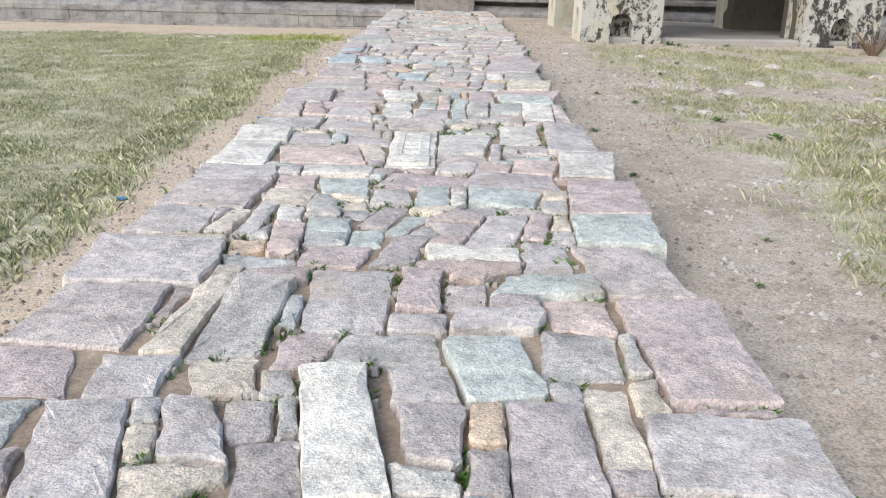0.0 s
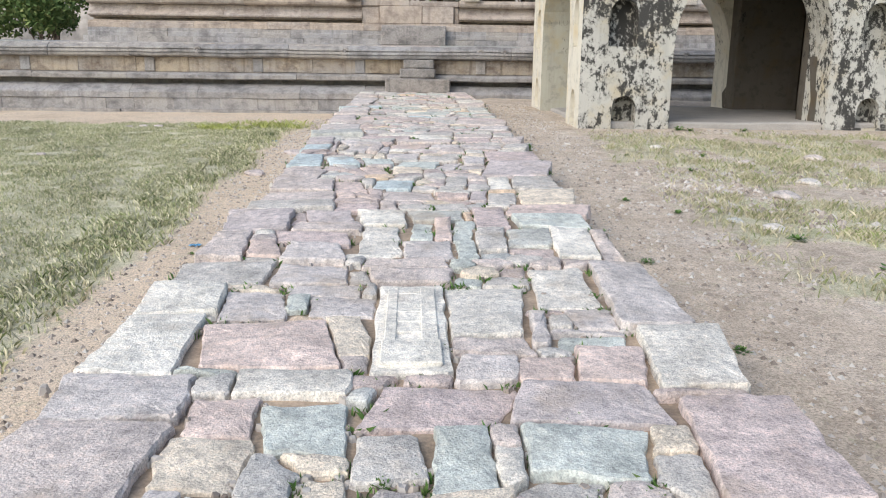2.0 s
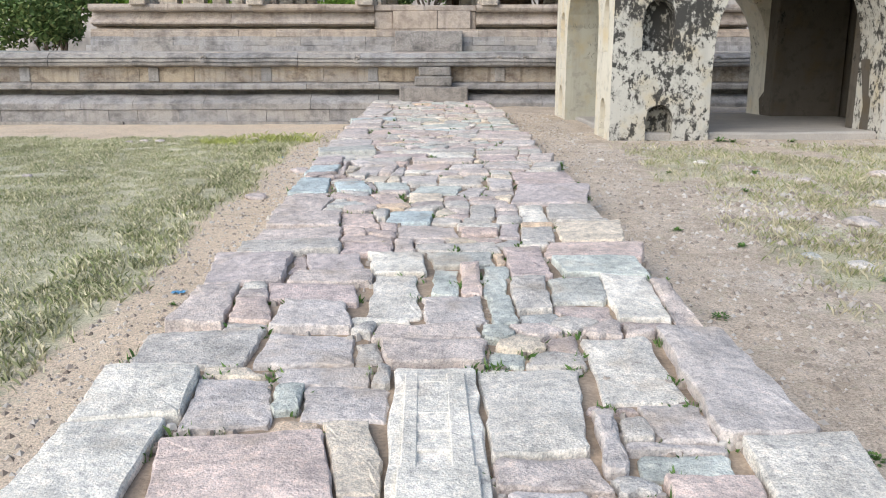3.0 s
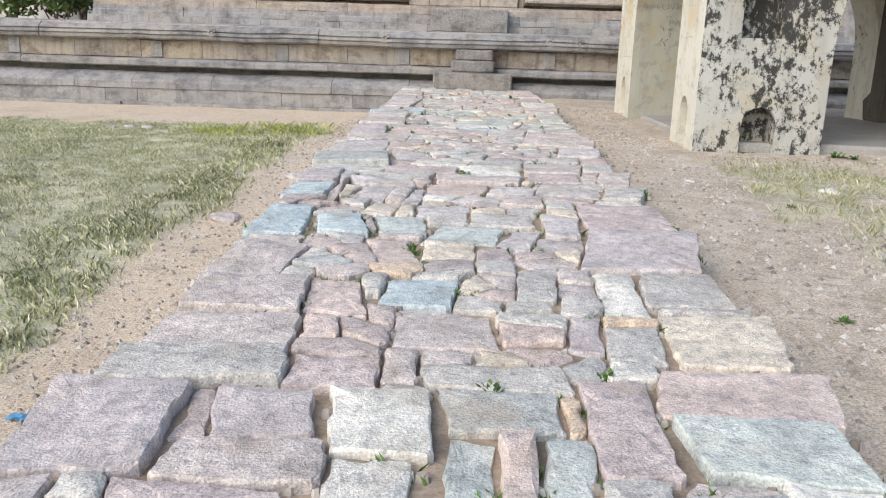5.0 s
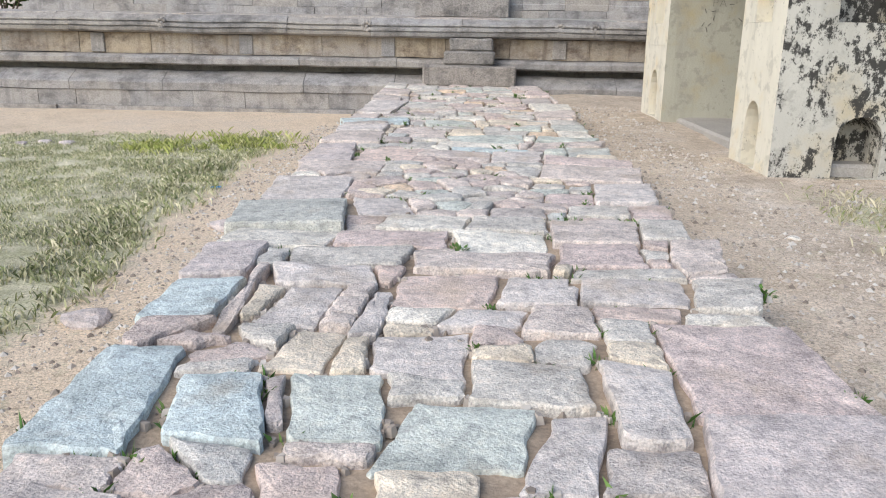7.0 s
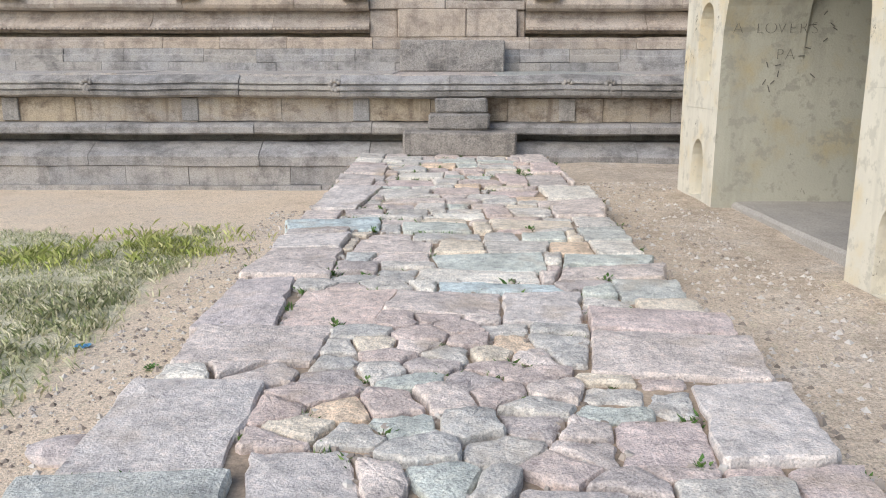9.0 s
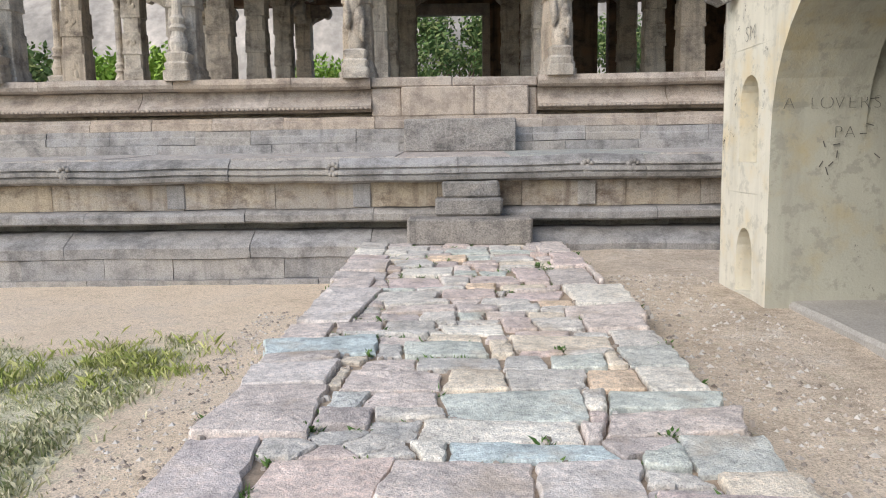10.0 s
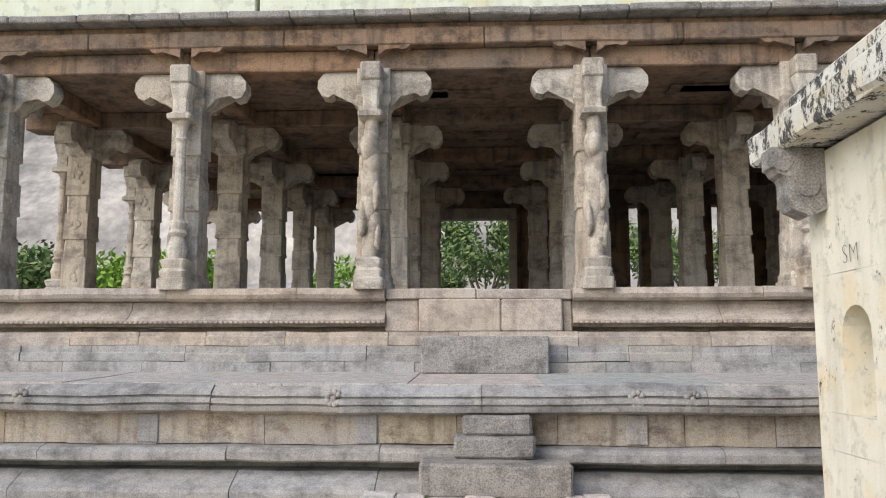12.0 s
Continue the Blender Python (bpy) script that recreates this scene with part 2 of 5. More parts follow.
def path_z(y):
    return float(np.interp(y, PATH_Y, PATH_Z))


def left_edge(y):
    return float(np.interp(y, [0, 8.4, 9.2, 23.8], [-1.74, -1.70, -1.58, -1.60]))


RIGHT = 1.16


def ground_z(x, y):
    lo = float(np.interp(y, [-6, 0, 5, 9, 12, 16.6, 24, 60, 120], [-0.05, 0.05, 0.18, 0.36, 0.48, 0.58, 0.60, 1.6, 4.0]))
    hi = float(np.interp(y, [-6, 0, 5, 10, 13.5, 16, 21, 24, 60, 120], [0.1, 0.2, 0.37, 0.58, 0.82, 0.90, 0.97, 1.03, 1.6, 4.0]))
    k = min(1.0, max(0.0, (x + 1.3) / 2.2))
    k = k * k * (3 - 2 * k)
    z = lo + (hi - lo) * k
    near = max(0.0, 1 - max(abs(x) - 14, abs(y - 10) - 20, 0) / 10)
    z += near * (0.025 * noise.noise((x * 0.7, y * 0.7, 0)) + 0.012 * noise.noise((x * 3, y * 3, 5)))
    return z


def soft(a, b, v):
    t = min(1.0, max(0.0, (v - a) / (b - a)))
    return t * t * (3 - 2 * t)


def lawn(x, y):
    """How thick the turf is on the low side, 0 to 1."""
    n = 0.35 * noise.noise((x * 0.9, y * 0.5, 2)) + 0.15 * noise.noise((x * 3, y * 3, 8))
    edge = float(np.interp(y, [0, 9, 16, 20], [-2.45, -2.5, -2.45, -2.6]))
    return soft(0.0, 0.5, edge + n * 0.7 - x) * soft(0.0, 0.9, 20.6 + n * 2 - y)


def rough_grass(x, y):
    """Patchy dry grass on the high side, 0 to 1."""
    n = noise.noise((x * 0.8, y * 0.8, 12)) + 0.5 * noise.noise((x * 2.3, y * 2.3, 4))
    a = soft(2.2, 3.1, x + 0.3 * n) * soft(0.2, 1.4, 15.9 - y)
    return a * soft(-0.25, 0.45, n + 0.15 + 0.35 * soft(2.6, 4.2, x) * soft(10.5, 7.5, y))


def graded(lo, hi, step, far):
    inner = [lo + step * i for i in range(int(round((hi - lo) / step)) + 1)]
    out, d = [], step
    a = lo
    while a > -far:
        d *= 1.5
        a -= d
        out.append(a)
    tail, d, a = [], step, hi
    while a < far:
        d *= 1.5
        a += d
        tail.append(a)
    return out[::-1] + inner + tail


def build_ground():
    xs, ys = graded(-11, 10, 0.14, 900), graded(-2, 25, 0.14, 900)
    verts, cover = [], []
    for y in ys:
        for x in xs:
            verts.append((x, y, ground_z(x, y)))
            cover.append(max(lawn(x, y), rough_grass(x, y)) if -80 < x < 80 and -40 < y < 25 else (0.7 if y > 24 else 0.5))
    w = len(xs)
    faces = [(j * w + i, j * w + i + 1, (j + 1) * w + i + 1, (j + 1) * w + i) for j in range(len(ys) - 1) for i in range(w - 1)]
    me = bpy.data.meshes.new("ground")
    me.from_pydata(verts, [], faces)
    at = me.attributes.new("cover", "FLOAT", "POINT")
    at.data.foreach_set("value", cover)
    m, nt, b = nodes_of("earth", 0.97)
    p = where(nt)
    a = nt.nodes.new("ShaderNodeAttribute")
    a.attribute_name = "cover"
    dirt = ramp(nt, noise_of(nt, p, 0.9, 6, 0.65), [(0.3, (0.54, 0.43, 0.315)), (0.5, (0.66, 0.535, 0.40)), (0.7, (0.60, 0.50, 0.395))])
    grit = ramp(nt, noise_of(nt, p, 60.0, 3, 0.8), [(0.35, grey(0.3)), (0.47, grey(1.0)), (0.63, grey(1.6))])
    dirt = mix(nt, 0.55, dirt, grit, "MULTIPLY")
    axes = nt.nodes.new("ShaderNodeSeparateXYZ")
    nt.links.new(p, axes.inputs[0])
    side = nt.nodes.new("ShaderNodeMapRange")
    side.inputs[1].default_value, side.inputs[2].default_value, side.inputs[4].default_value = 0.5, 2.0, 0.65
    nt.links.new(axes.outputs[0], side.inputs[0])
    ashy = ramp(nt, noise_of(nt, p, 1.5, 9, 0.75), [(0.36, (0.25, 0.205, 0.165)), (0.47, (0.42, 0.355, 0.29)), (0.55, (0.48, 0.41, 0.34)), (0.66, (0.55, 0.52, 0.48))])
    ashy = mix(nt, 0.75, ashy, ramp(nt, noise_of(nt, p, 8.0, 8, 0.8), [(0.38, grey(0.45)), (0.49, grey(1.0)), (0.62, grey(1.35))]), "MULTIPLY")
    dirt = mix(nt, side.outputs[0], dirt, mix(nt, 0.6, ashy, grit, "MULTIPLY"))
    clods = ramp(nt, noise_of(nt, p, 14.0, 5, 0.7), [(0.55, grey(0.0)), (0.68, grey(0.6))])
    dirt = mix(nt, clods, dirt, (0.30, 0.225, 0.16))
    turf = ramp(nt, noise_of(nt, p, 3.0, 8, 0.75), [(0.3, (0.27, 0.27, 0.15)), (0.5, (0.48, 0.455, 0.31)), (0.68, (0.64, 0.575, 0.43))])
    turf = mix(nt, 0.6, turf, grit, "MULTIPLY")
    turf = mix(nt, 0.7, turf, ramp(nt, noise_of(nt, p, 1.1, 7, 0.7), [(0.36, grey(0.62)), (0.5, grey(1.0)), (0.64, grey(1.2))]), "MULTIPLY")
    edge = nt.nodes.new("ShaderNodeMath")
    edge.operation = "ADD"
    nt.links.new(a.outputs["Fac"], edge.inputs[0])
    ragged = ramp(nt, noise_of(nt, p, 9.0, 6, 0.7), [(0.3, grey(0.0)), (0.7, grey(0.6))])
    nt.links.new(ragged, edge.inputs[1])
    f = ramp(nt, edge.outputs[0], [(0.38, grey(0.0)), (0.85, grey(1.0))])
    nt.links.new(mix(nt, f, dirt, turf), b.inputs["Base Color"])
    bump(nt, b, mix(nt, 0.5, noise_of(nt, p, 22.0, 7, 0.7), noise_of(nt, p, 80.0, 3)), 0.8, 0.02)
    me.materials.append(m)
    me.shade_smooth()
    tagged(new("ground", me), "sandy earth with worn dry turf", "ground", kind="structure")


build_ground()

# ---- lower platform: moulded courses along x ----
WALL_Y = 24.1
platform = thing("temple_platform", "long grey-brown granite temple platform with moulded courses", "platform", (0, WALL_Y, 0.6), kind="structure")


def course(parent, name, profile, x0, x1, lengths, material, seed, y_jit=0.01, skip=(), steps=3, rough=0.018, drop=0.006, ends=0.004):
    """A row of separate blocks, each swept from one outline, with open joints."""
    r = random.Random(seed)
    base = parent.location
    x = x0
    while x < x1 - 0.01:
        xe = min(x1, x + r.uniform(*lengths))
        if x1 - xe < 0.35:
            xe = x1
        dy, dz = r.uniform(-y_jit, y_jit), r.uniform(-drop, drop)
        if not any(a < (x + xe) / 2 < b for a, b in skip):
            bm = bmesh.new()
            extrude_x(bm, [(y + dy - base.y, z + dz - base.z) for y, z in profile], x + ends - base.x, xe - ends - base.x, steps, rough)
            part(name, bm, material, parent)
        x = xe


W0, W1, BACK = -17.0, 15.0, 25.2
course(platform, "foundation_block", [(BACK, 0.35), (WALL_Y - 0.16, 0.35), (WALL_Y - 0.15, 0.68), (BACK, 0.68)], W0, W1, (0.8, 1.8), wall_stone, 1, 0.03)
course(platform, "base_block", [(BACK, 0.68), (WALL_Y - 0.06, 0.68), (WALL_Y - 0.06, 0.97), (BACK, 0.97)], W0, W1, (0.7, 1.6), wall_stone, 2)
course(platform, "sloped_block", [(BACK, 0.974), (WALL_Y - 0.09, 0.974), (WALL_Y - 0.10, 1.12), (WALL_Y - 0.07, 1.16), (WALL_Y + 0.10, 1.25), (WALL_Y + 0.26, 1.33), (BACK, 1.33)], W0, W1, (1.1, 2.4), wall_stone, 3)
course(platform, "recess_block", [(BACK, 1.334), (WALL_Y + 0.58, 1.334), (WALL_Y + 0.58, 1.45), (BACK, 1.45)], W0, W1, (1.2, 2.6), wall_stone, 4)
course(platform, "ledge_block", [(BACK, 1.454), (WALL_Y + 0.10, 1.454), (WALL_Y + 0.055, 1.48), (WALL_Y + 0.05, 1.57), (WALL_Y + 0.12, 1.62), (WALL_Y + 0.30, 1.645), (BACK, 1.645)], W0, W1, (1.4, 3.0), wall_stone, 5)
course(platform, "dado_block", [(BACK, 1.649), (WALL_Y + 0.25, 1.649), (WALL_Y + 0.25, 2.02), (BACK, 2.02)], W0, W1, (0.7, 1.7), temple_stone("dado_stone", (0.36, 0.325, 0.285), (0.12, 0.085, 0.065), (0.48, 0.39, 0.27), 0.75), 6)
course(platform, "cornice_block", [(BACK, 2.024), (WALL_Y + 0.12, 2.024), (WALL_Y + 0.02, 2.06), (WALL_Y, 2.115), (WALL_Y + 0.05, 2.125), (WALL_Y + 0.05, 2.14), (WALL_Y + 0.01, 2.15), (WALL_Y + 0.015, 2.205), (WALL_Y + 0.075, 2.215), (WALL_Y + 0.075, 2.23), (WALL_Y + 0.04, 2.24),
       (WALL_Y + 0.05, 2.27), (WALL_Y + 0.09, 2.30), (WALL_Y + 0.22, 2.375), (BACK, 2.38)], W0, W1, (1.5, 2.9), wall_stone, 7, 0.015, rough=0.025)
# flat pilasters on the dado
pr = random.Random(4)
px = W0 + 0.8
while px < W1:
    bm = bmesh.new()
    w = 0.13
    box(bm, px - w, px + w, 0.222, 0.29, 1.06, 1.415, 0.012, 0.004)
    part("pilaster", bm, wall_stone, platform)
    px += pr.uniform(2.6, 4.2)
# carved bosses on the cornice
for bx in (-5.9, -2.05, 1.55, 2.2, 6.3, 7.1):
    bm = bmesh.new()
    for k in range(9):
        a = k * 2 * math.pi / 9
        rr = 0.075 if k else 0.0
        bmesh.ops.create_icosphere(bm, subdivisions=1, radius=0.045, matrix=Matrix.Translation((bx + rr * math.cos(a), 0.055, 1.61 + rr * math.sin(a))))
    part("carved_boss", bm, wall_stone, platform, smooth=True)
# terrace slabs on top of the lower platform
course(platform, "terrace_slab", [(27.0, 2.20), (BACK - 0.9, 2.20), (BACK - 0.9, 2.384), (25.6, 2.42), (27.0, 2.47)], W0, W1, (0.9, 2.2), granite("terrace_granite", [(0.0, (0.37, 0.35, 0.34)), (0.5, (0.33, 0.34, 0.33)), (0.8, (0.40, 0.36, 0.34))]), 8, 0.01)

# ---- upper plinth ----
UP_Y = 26.6
plinth = thing("temple_plinth", "warm brown granite plinth under the pillared hall", "plinth", (0, UP_Y, 2.45), kind="structure")
U0, U1, UB, FLOOR = -9.6, 8.9, 27.6, 3.72
course(plinth, "footing_block", [(UB, 2.40), (UP_Y - 0.22, 2.40), (UP_Y - 0.21, 2.60), (UB, 2.60)], U0 - 0.1, U1 + 0.1, (1.0, 2.2), wall_stone, 11)
course(plinth, "base_block", [(UB, 2.604), (UP_Y - 0.13, 2.604), (UP_Y - 0.13, 2.72), (UP_Y - 0.10, 2.74), (UP_Y - 0.10, 2.84), (UB, 2.84)], U0, U1, (0.8, 1.9), wall_stone, 12)
course(plinth, "step_block", [(UB, 2.844), (UP_Y - 0.06, 2.844), (UP_Y - 0.06, 2.97), (UP_Y - 0.01, 2.99), (UP_Y - 0.01, 3.05), (UB, 3.05)], U0, U1, (0.9, 2.0), warm_stone, 13)
for a0, a1, sd in ((U0, -1.74, 14), (1.10, U1, 24)):
    course(plinth, "bell_block", [(UB, 3.13), (UP_Y + 0.16, 3.13), (UP_Y + 0.14, 3.175), (UP_Y - 0.02, 3.18), (UP_Y - 0.03, 3.23), (UP_Y + 0.02, 3.27), (UP_Y + 0.10, 3.33), (UP_Y + 0.17, 3.41), (UP_Y + 0.19, 3.52), (UB, 3.52)], a0, a1, (1.2, 2.6), warm_stone, sd)
    course(plinth, "recess_block", [(UB, 3.052), (UP_Y + 0.42, 3.052), (UP_Y + 0.42, 3.126), (UB, 3.126)], a0, a1, (1.6, 3.0), warm_stone, sd + 1)
    bm = bmesh.new()
    k = a0 + 0.05
    while k < a1 - 0.05:
        box(bm, k - 0.028, k + 0.028, -0.052, 0.02, 0.722, 0.762, 0.012)
        k += 0.078
    tagged(part("bead_row", bm, warm_stone, plinth, "row of carved beads"), kind="stuff")
    course(plinth, "floor_edge_slab", [(UB, 3.524), (UP_Y + 0.02, 3.524), (UP_Y - 0.05, 3.56), (UP_Y - 0.08, 3.62), (UP_Y - 0.06, 3.715), (UB, FLOOR)], a0, a1, (1.6, 3.2), warm_stone, sd + 2)
# plain blocks on the axis, where the mouldings stop
for x0, x1, y0, z0, z1, mm in ((-1.74, -0.35, UP_Y + 0.04, 3.54, 3.71, warm_stone), (-0.35, 1.10, UP_Y + 0.05, 3.54, 3.70, warm_stone), (-1.74, -1.22, UP_Y + 0.10, 3.05, 3.54, warm_stone),
                               (-1.22, 0.02, UP_Y - 0.02, 3.05, 3.54, warm_stone), (0.02, 0.95, UP_Y - 0.01, 3.05, 3.54, warm_stone), (0.95, 1.10, UP_Y + 0.12, 3.05, 3.54, warm_stone), (-1.16, 0.70, UP_Y - 0.45, 2.43, 2.98, step_stone)):
    bm = bmesh.new()
    box(bm, x0 + 0.004, x1 - 0.004, y0 - UP_Y, 0.7, z0 - 2.45 + 0.003, z1 - 2.45, 0.02, 0.02)
    part("axis_block", bm, mm, plinth)
bm = bmesh.new()
box(bm, U0 + 0.1, U1 - 0.1, 27.55, 47.0, 3.4, FLOOR - 0.004, 0.0)
solo("floor", bm, floor_mat, "worn stone floor of the pillared hall", "floor", "structure")
bm = bmesh.new()
box(bm, W0, W1, 26.95, 50.0, 0.3, 2.43, 0.0)
solo("platform_core", bm, wall_stone, "solid stone core of the temple platform", "platform", "structure")

# steps against the platform
steps = thing("stone_steps", "rough grey granite block steps against the platform", "steps", (-0.12, 23.9, 1.2))
for x0, x1, y0, y1, z0, z1 in ((-0.97, 0.72, -0.42, 0.6, -0.02, 0.345), (-0.60, 0.34, -0.05, 0.6, 0.347, 0.60), (-0.50, 0.30, 0.08, 0.6, 0.603, 0.83)):
    bm = bmesh.new()
    box(bm, x0 + 0.12, x1 + 0.12, y0, y1, z0, z1, 0.03, 0.0)
    bmesh.ops.subdivide_edges(bm, edges=bm.edges[:], cuts=2, use_grid_fill=True)
    for v in bm.verts:
        v.co = wob(v.co, 0.022, 4.0)
    part("step", bm, step_stone, steps)

# ---- pillared hall ----
ROWS_Y = [27.05, 30.25, 33.45, 36.65, 39.85]
COLS_X = [-8.2, -5.0, -1.98, 1.47, 4.68, 7.85]
CAP = 6.98


def shaft_mesh(h0, z0, z1, seed):
    """Square blocks with chamfered eight-sided lengths and bands between them."""
    bm = bmesh.new()
    r = random.Random(seed)
    h = z1 - z0
    lay = []
    for f, hh, ch in ((0, 1.0, 0.02), (0.22, 1.0, 0.02), (0.225, 0.97, 0.09), (0.36, 0.93, 0.10), (0.365, 1.02, 0.03), (0.39, 1.02, 0.03), (0.395, 0.97, 0.02), (0.56, 0.97, 0.02),
                      (0.565, 0.92, 0.10), (0.70, 0.90, 0.10), (0.705, 0.99, 0.04), (0.73, 0.99, 0.04), (0.735, 0.96, 0.02), (1.0, 0.96, 0.02)):
        lay.append([wob(p, 0.008, 6) for p in square(0, 0, z0 + f * h, h0 * hh, h0 * ch * 2)])
    rings(bm, lay)
    # low carved panels on the faces
    for f in (0.11, 0.475, 0.86):
        for sx, sy in ((0, -1), (1, 0), (-1, 0)):
            for k in range(9):
                a = r.uniform(0, 6.28)
                rr = r.uniform(0.0, 0.13)
                u, v = rr * math.cos(a), rr * 1.4 * math.sin(a)
                c = Vector((sx * h0 * 0.96 + (u if sx == 0 else 0), sy * h0 * 0.96 + (u if sy == 0 else 0), z0 + f * h + v))
                bmesh.ops.create_icosphere(bm, subdivisions=1, radius=r.uniform(0.03, 0.065), matrix=Matrix.Translation(c) @ Matrix.Diagonal((0.6 if sx else 1, 0.4 if sy else 1, 1.2, 1)))
    return bm


def turned(bm, cx, cy, prof, n=12):
    rings(bm, [[wob(p, 0.006, 7) for p in ngon(cx, cy, z, r, n)] for z, r in prof])


def bracket_mesh(sx, sy, half):
    """A corbel arm that curls down at its tip, with a drop below the scroll."""
    bm = bmesh.new()
    prof = [(0.0, 0.29), (0.0, -0.27), (0.06, -0.22), (0.12, -0.11), (0.20, -0.02), (0.28, 0.0), (0.30, -0.07), (0.36, -0.12), (0.44, -0.09), (0.49, 0.02), (0.48, 0.14), (0.42, 0.24), (0.32, 0.29)]
    prof = [(u * 1.38, v * 1.12) for u, v in prof]
    w = 0.15
    a = [bm.verts.new(((half + u) * sx - w * sy, (half + u) * sy + w * sx, v)) for u, v in prof]
    b = [bm.verts.new(((half + u) * sx + w * sy, (half + u) * sy - w * sx, v)) for u, v in prof]
    n = len(prof)
    for i in range(n):
        bm.faces.new((a[i], b[i], b[(i + 1) % n], a[(i + 1) % n]))
    bm.faces.new(a[::-1])
    bm.faces.new(b)
    bmesh.ops.triangulate(bm, faces=[f for f in bm.faces if len(f.verts) > 4])
    bmesh.ops.recalc_face_normals(bm, faces=bm.faces)
    for v in bm.verts:
        v.co = wob(v.co, 0.012, 5)
    return bm


def make_pillar(front, label, seed):
    """A hall pillar, foot at the origin; front names what stands against its face."""
    e = thing("stone_pillar", label, "pillar", group="pillars of the temple hall")
    top = CAP - FLOOR
    h0 = 0.25 if front else 0.265
    bm = bmesh.new()
    rings(bm, [[wob(p, 0.006, 6) for p in square(0, 0, z, h0 * k, 0.02)] for z, k in ((-0.03, 1.22), (0.10, 1.24), (0.12, 1.12), (0.2, 1.14), (0.24, 1.04), (0.30, 1.0))])
    part("base", bm, pillar_stone, e)
    part("shaft", shaft_mesh(h0, 0.28, top - 0.32, seed), pillar_stone, e)
    bm = bmesh.new()
    rings(bm, [[wob(p, 0.008, 6) for p in square(0, 0, z, h0 * k, 0.03)] for z, k in ((top - 0.33, 0.98), (top - 0.27, 1.12), (top - 0.18, 1.14), (top - 0.12, 1.0), (top - 0.05, 1.05), (top + 0.28, 1.05))])
    part("capital", bm, pillar_stone, e)
    for sx, sy in ((1, 0), (-1, 0), (0, 1)) if front else ((1, 0), (-1, 0), (0, 1), (0, -1)):
        bm = bracket_mesh(sx, sy, h0)
        for v in bm.verts:
            v.co.z += top - 0.03
        part("bracket", bm, pillar_stone, e)
    if front:
        bm = bmesh.new()
        box(bm, -0.17, 0.17, -0.62, -0.2, top - 0.03, top + 0.27, 0.03, 0.012)
        part("cap_block", bm, pillar_stone, e)
        bm = bmesh.new()
        rings(bm, [[wob((x, y - 0.42, z), 0.008, 6) for x, y, z in square(0, 0, z, k, 0.03)] for z, k in ((top - 0.62, 0.10), (top - 0.60, 0.19), (top - 0.53, 0.20), (top - 0.48, 0.13), (top - 0.28, 0.12), (top - 0.12, 0.16), (top - 0.03, 0.17))])
        part("neck", bm, pillar_stone, e)
        bm = bmesh.new()
        rings(bm, [[wob((x, y - 0.42, z), 0.008, 6) for x, y, z in square(0, 0, z, k, 0.03)] for z, k in ((-0.03, 0.22), (0.14, 0.23), (0.16, 0.19), (0.26, 0.21), (0.30, 0.17), (0.42, 0.20), (0.46, 0.14))])
        part("pedestal", bm, pillar_stone, e)
    if front == "colonnette":
        bm = bmesh.new()
        turned(bm, 0, -0.42, [(0.44, 0.13), (0.62, 0.16), (0.80, 0.10), (0.86, 0.15), (0.92, 0.11), (1.02, 0.14), (1.08, 0.09), (1.5, 0.085), (top - 0.95, 0.08), (top - 0.9, 0.105), (top - 0.85, 0.08), (top - 0.70, 0.085), (top - 0.62, 0.13)])
        part("colonnette", bm, pillar_stone, e, smooth=False)
    if front == "figure":
        # weathered rearing beast, as stacked rounded masses
        bm = bmesh.new()
        for x, y, z, a, b, c in ((0, -0.40, 0.60, 0.15, 0.15, 0.24), (0.05, -0.42, 0.90, 0.12, 0.15, 0.26), (-0.03, -0.40, 1.25, 0.16, 0.18, 0.34), (0.0, -0.42, 1.62, 0.17, 0.19, 0.30),
                                 (0.02, -0.46, 1.95, 0.14, 0.18, 0.22), (-0.02, -0.50, 2.18, 0.15, 0.20, 0.18), (0.0, -0.44, 2.42, 0.13, 0.14, 0.22), (0.10, -0.52, 1.42, 0.07, 0.10, 0.18),
                                 (-0.11, -0.52, 1.05, 0.07, 0.10, 0.20), (0.12, -0.50, 0.78, 0.06, 0.08, 0.16), (0.0, -0.60, 2.12, 0.09, 0.08, 0.07), (0.0, -0.38, 2.65, 0.12, 0.12, 0.15)):
            bmesh.ops.create_icosphere(bm, subdivisions=2, radius=1.0, matrix=Matrix.Translation((x, y, z * (top / 3.26))) @ Matrix.Diagonal((a * 0.95, b, c * 1.45, 1)))
        for v in bm.verts:
            v.co = wob(v.co, 0.04, 8)
        part("carved_figure", bm, pillar_stone, e, smooth=True)
    return e


P_LABELS = {"": "square granite hall pillar with carved panels", "colonnette": "granite front pillar with a slender colonnette", "figure": "granite front pillar with a weathered carved beast"}
models = {}
for j, y in enumerate(ROWS_Y):
    for i, x in enumerate(COLS_X):
        if j == 4 and i > 1:
            continue
        if j > 2 and x in (-1.98, 1.47):
            xx = x * 0.82 - 0.05
        else:
            xx = x
        xx += {-5.0: -0.3, -8.2: -0.22, 1.47: 0.14}.get(x, 0.0) if j else 0.0
        kind = "" if j else ("figure" if i in (2, 3) else "colonnette")
        if i == 0 and j in (1, 2):
            kind = "side"
        at = pose(xx, y, FLOOR, 0, 0, -90 if kind == "side" else 0)
        key = "colonnette" if kind == "side" else kind
        if key not in models:
            models[key] = make_pillar(key, P_LABELS[key], 3 + len(key))
            models[key].matrix_basis = at
        else:
            copy_thing(models[key], at)

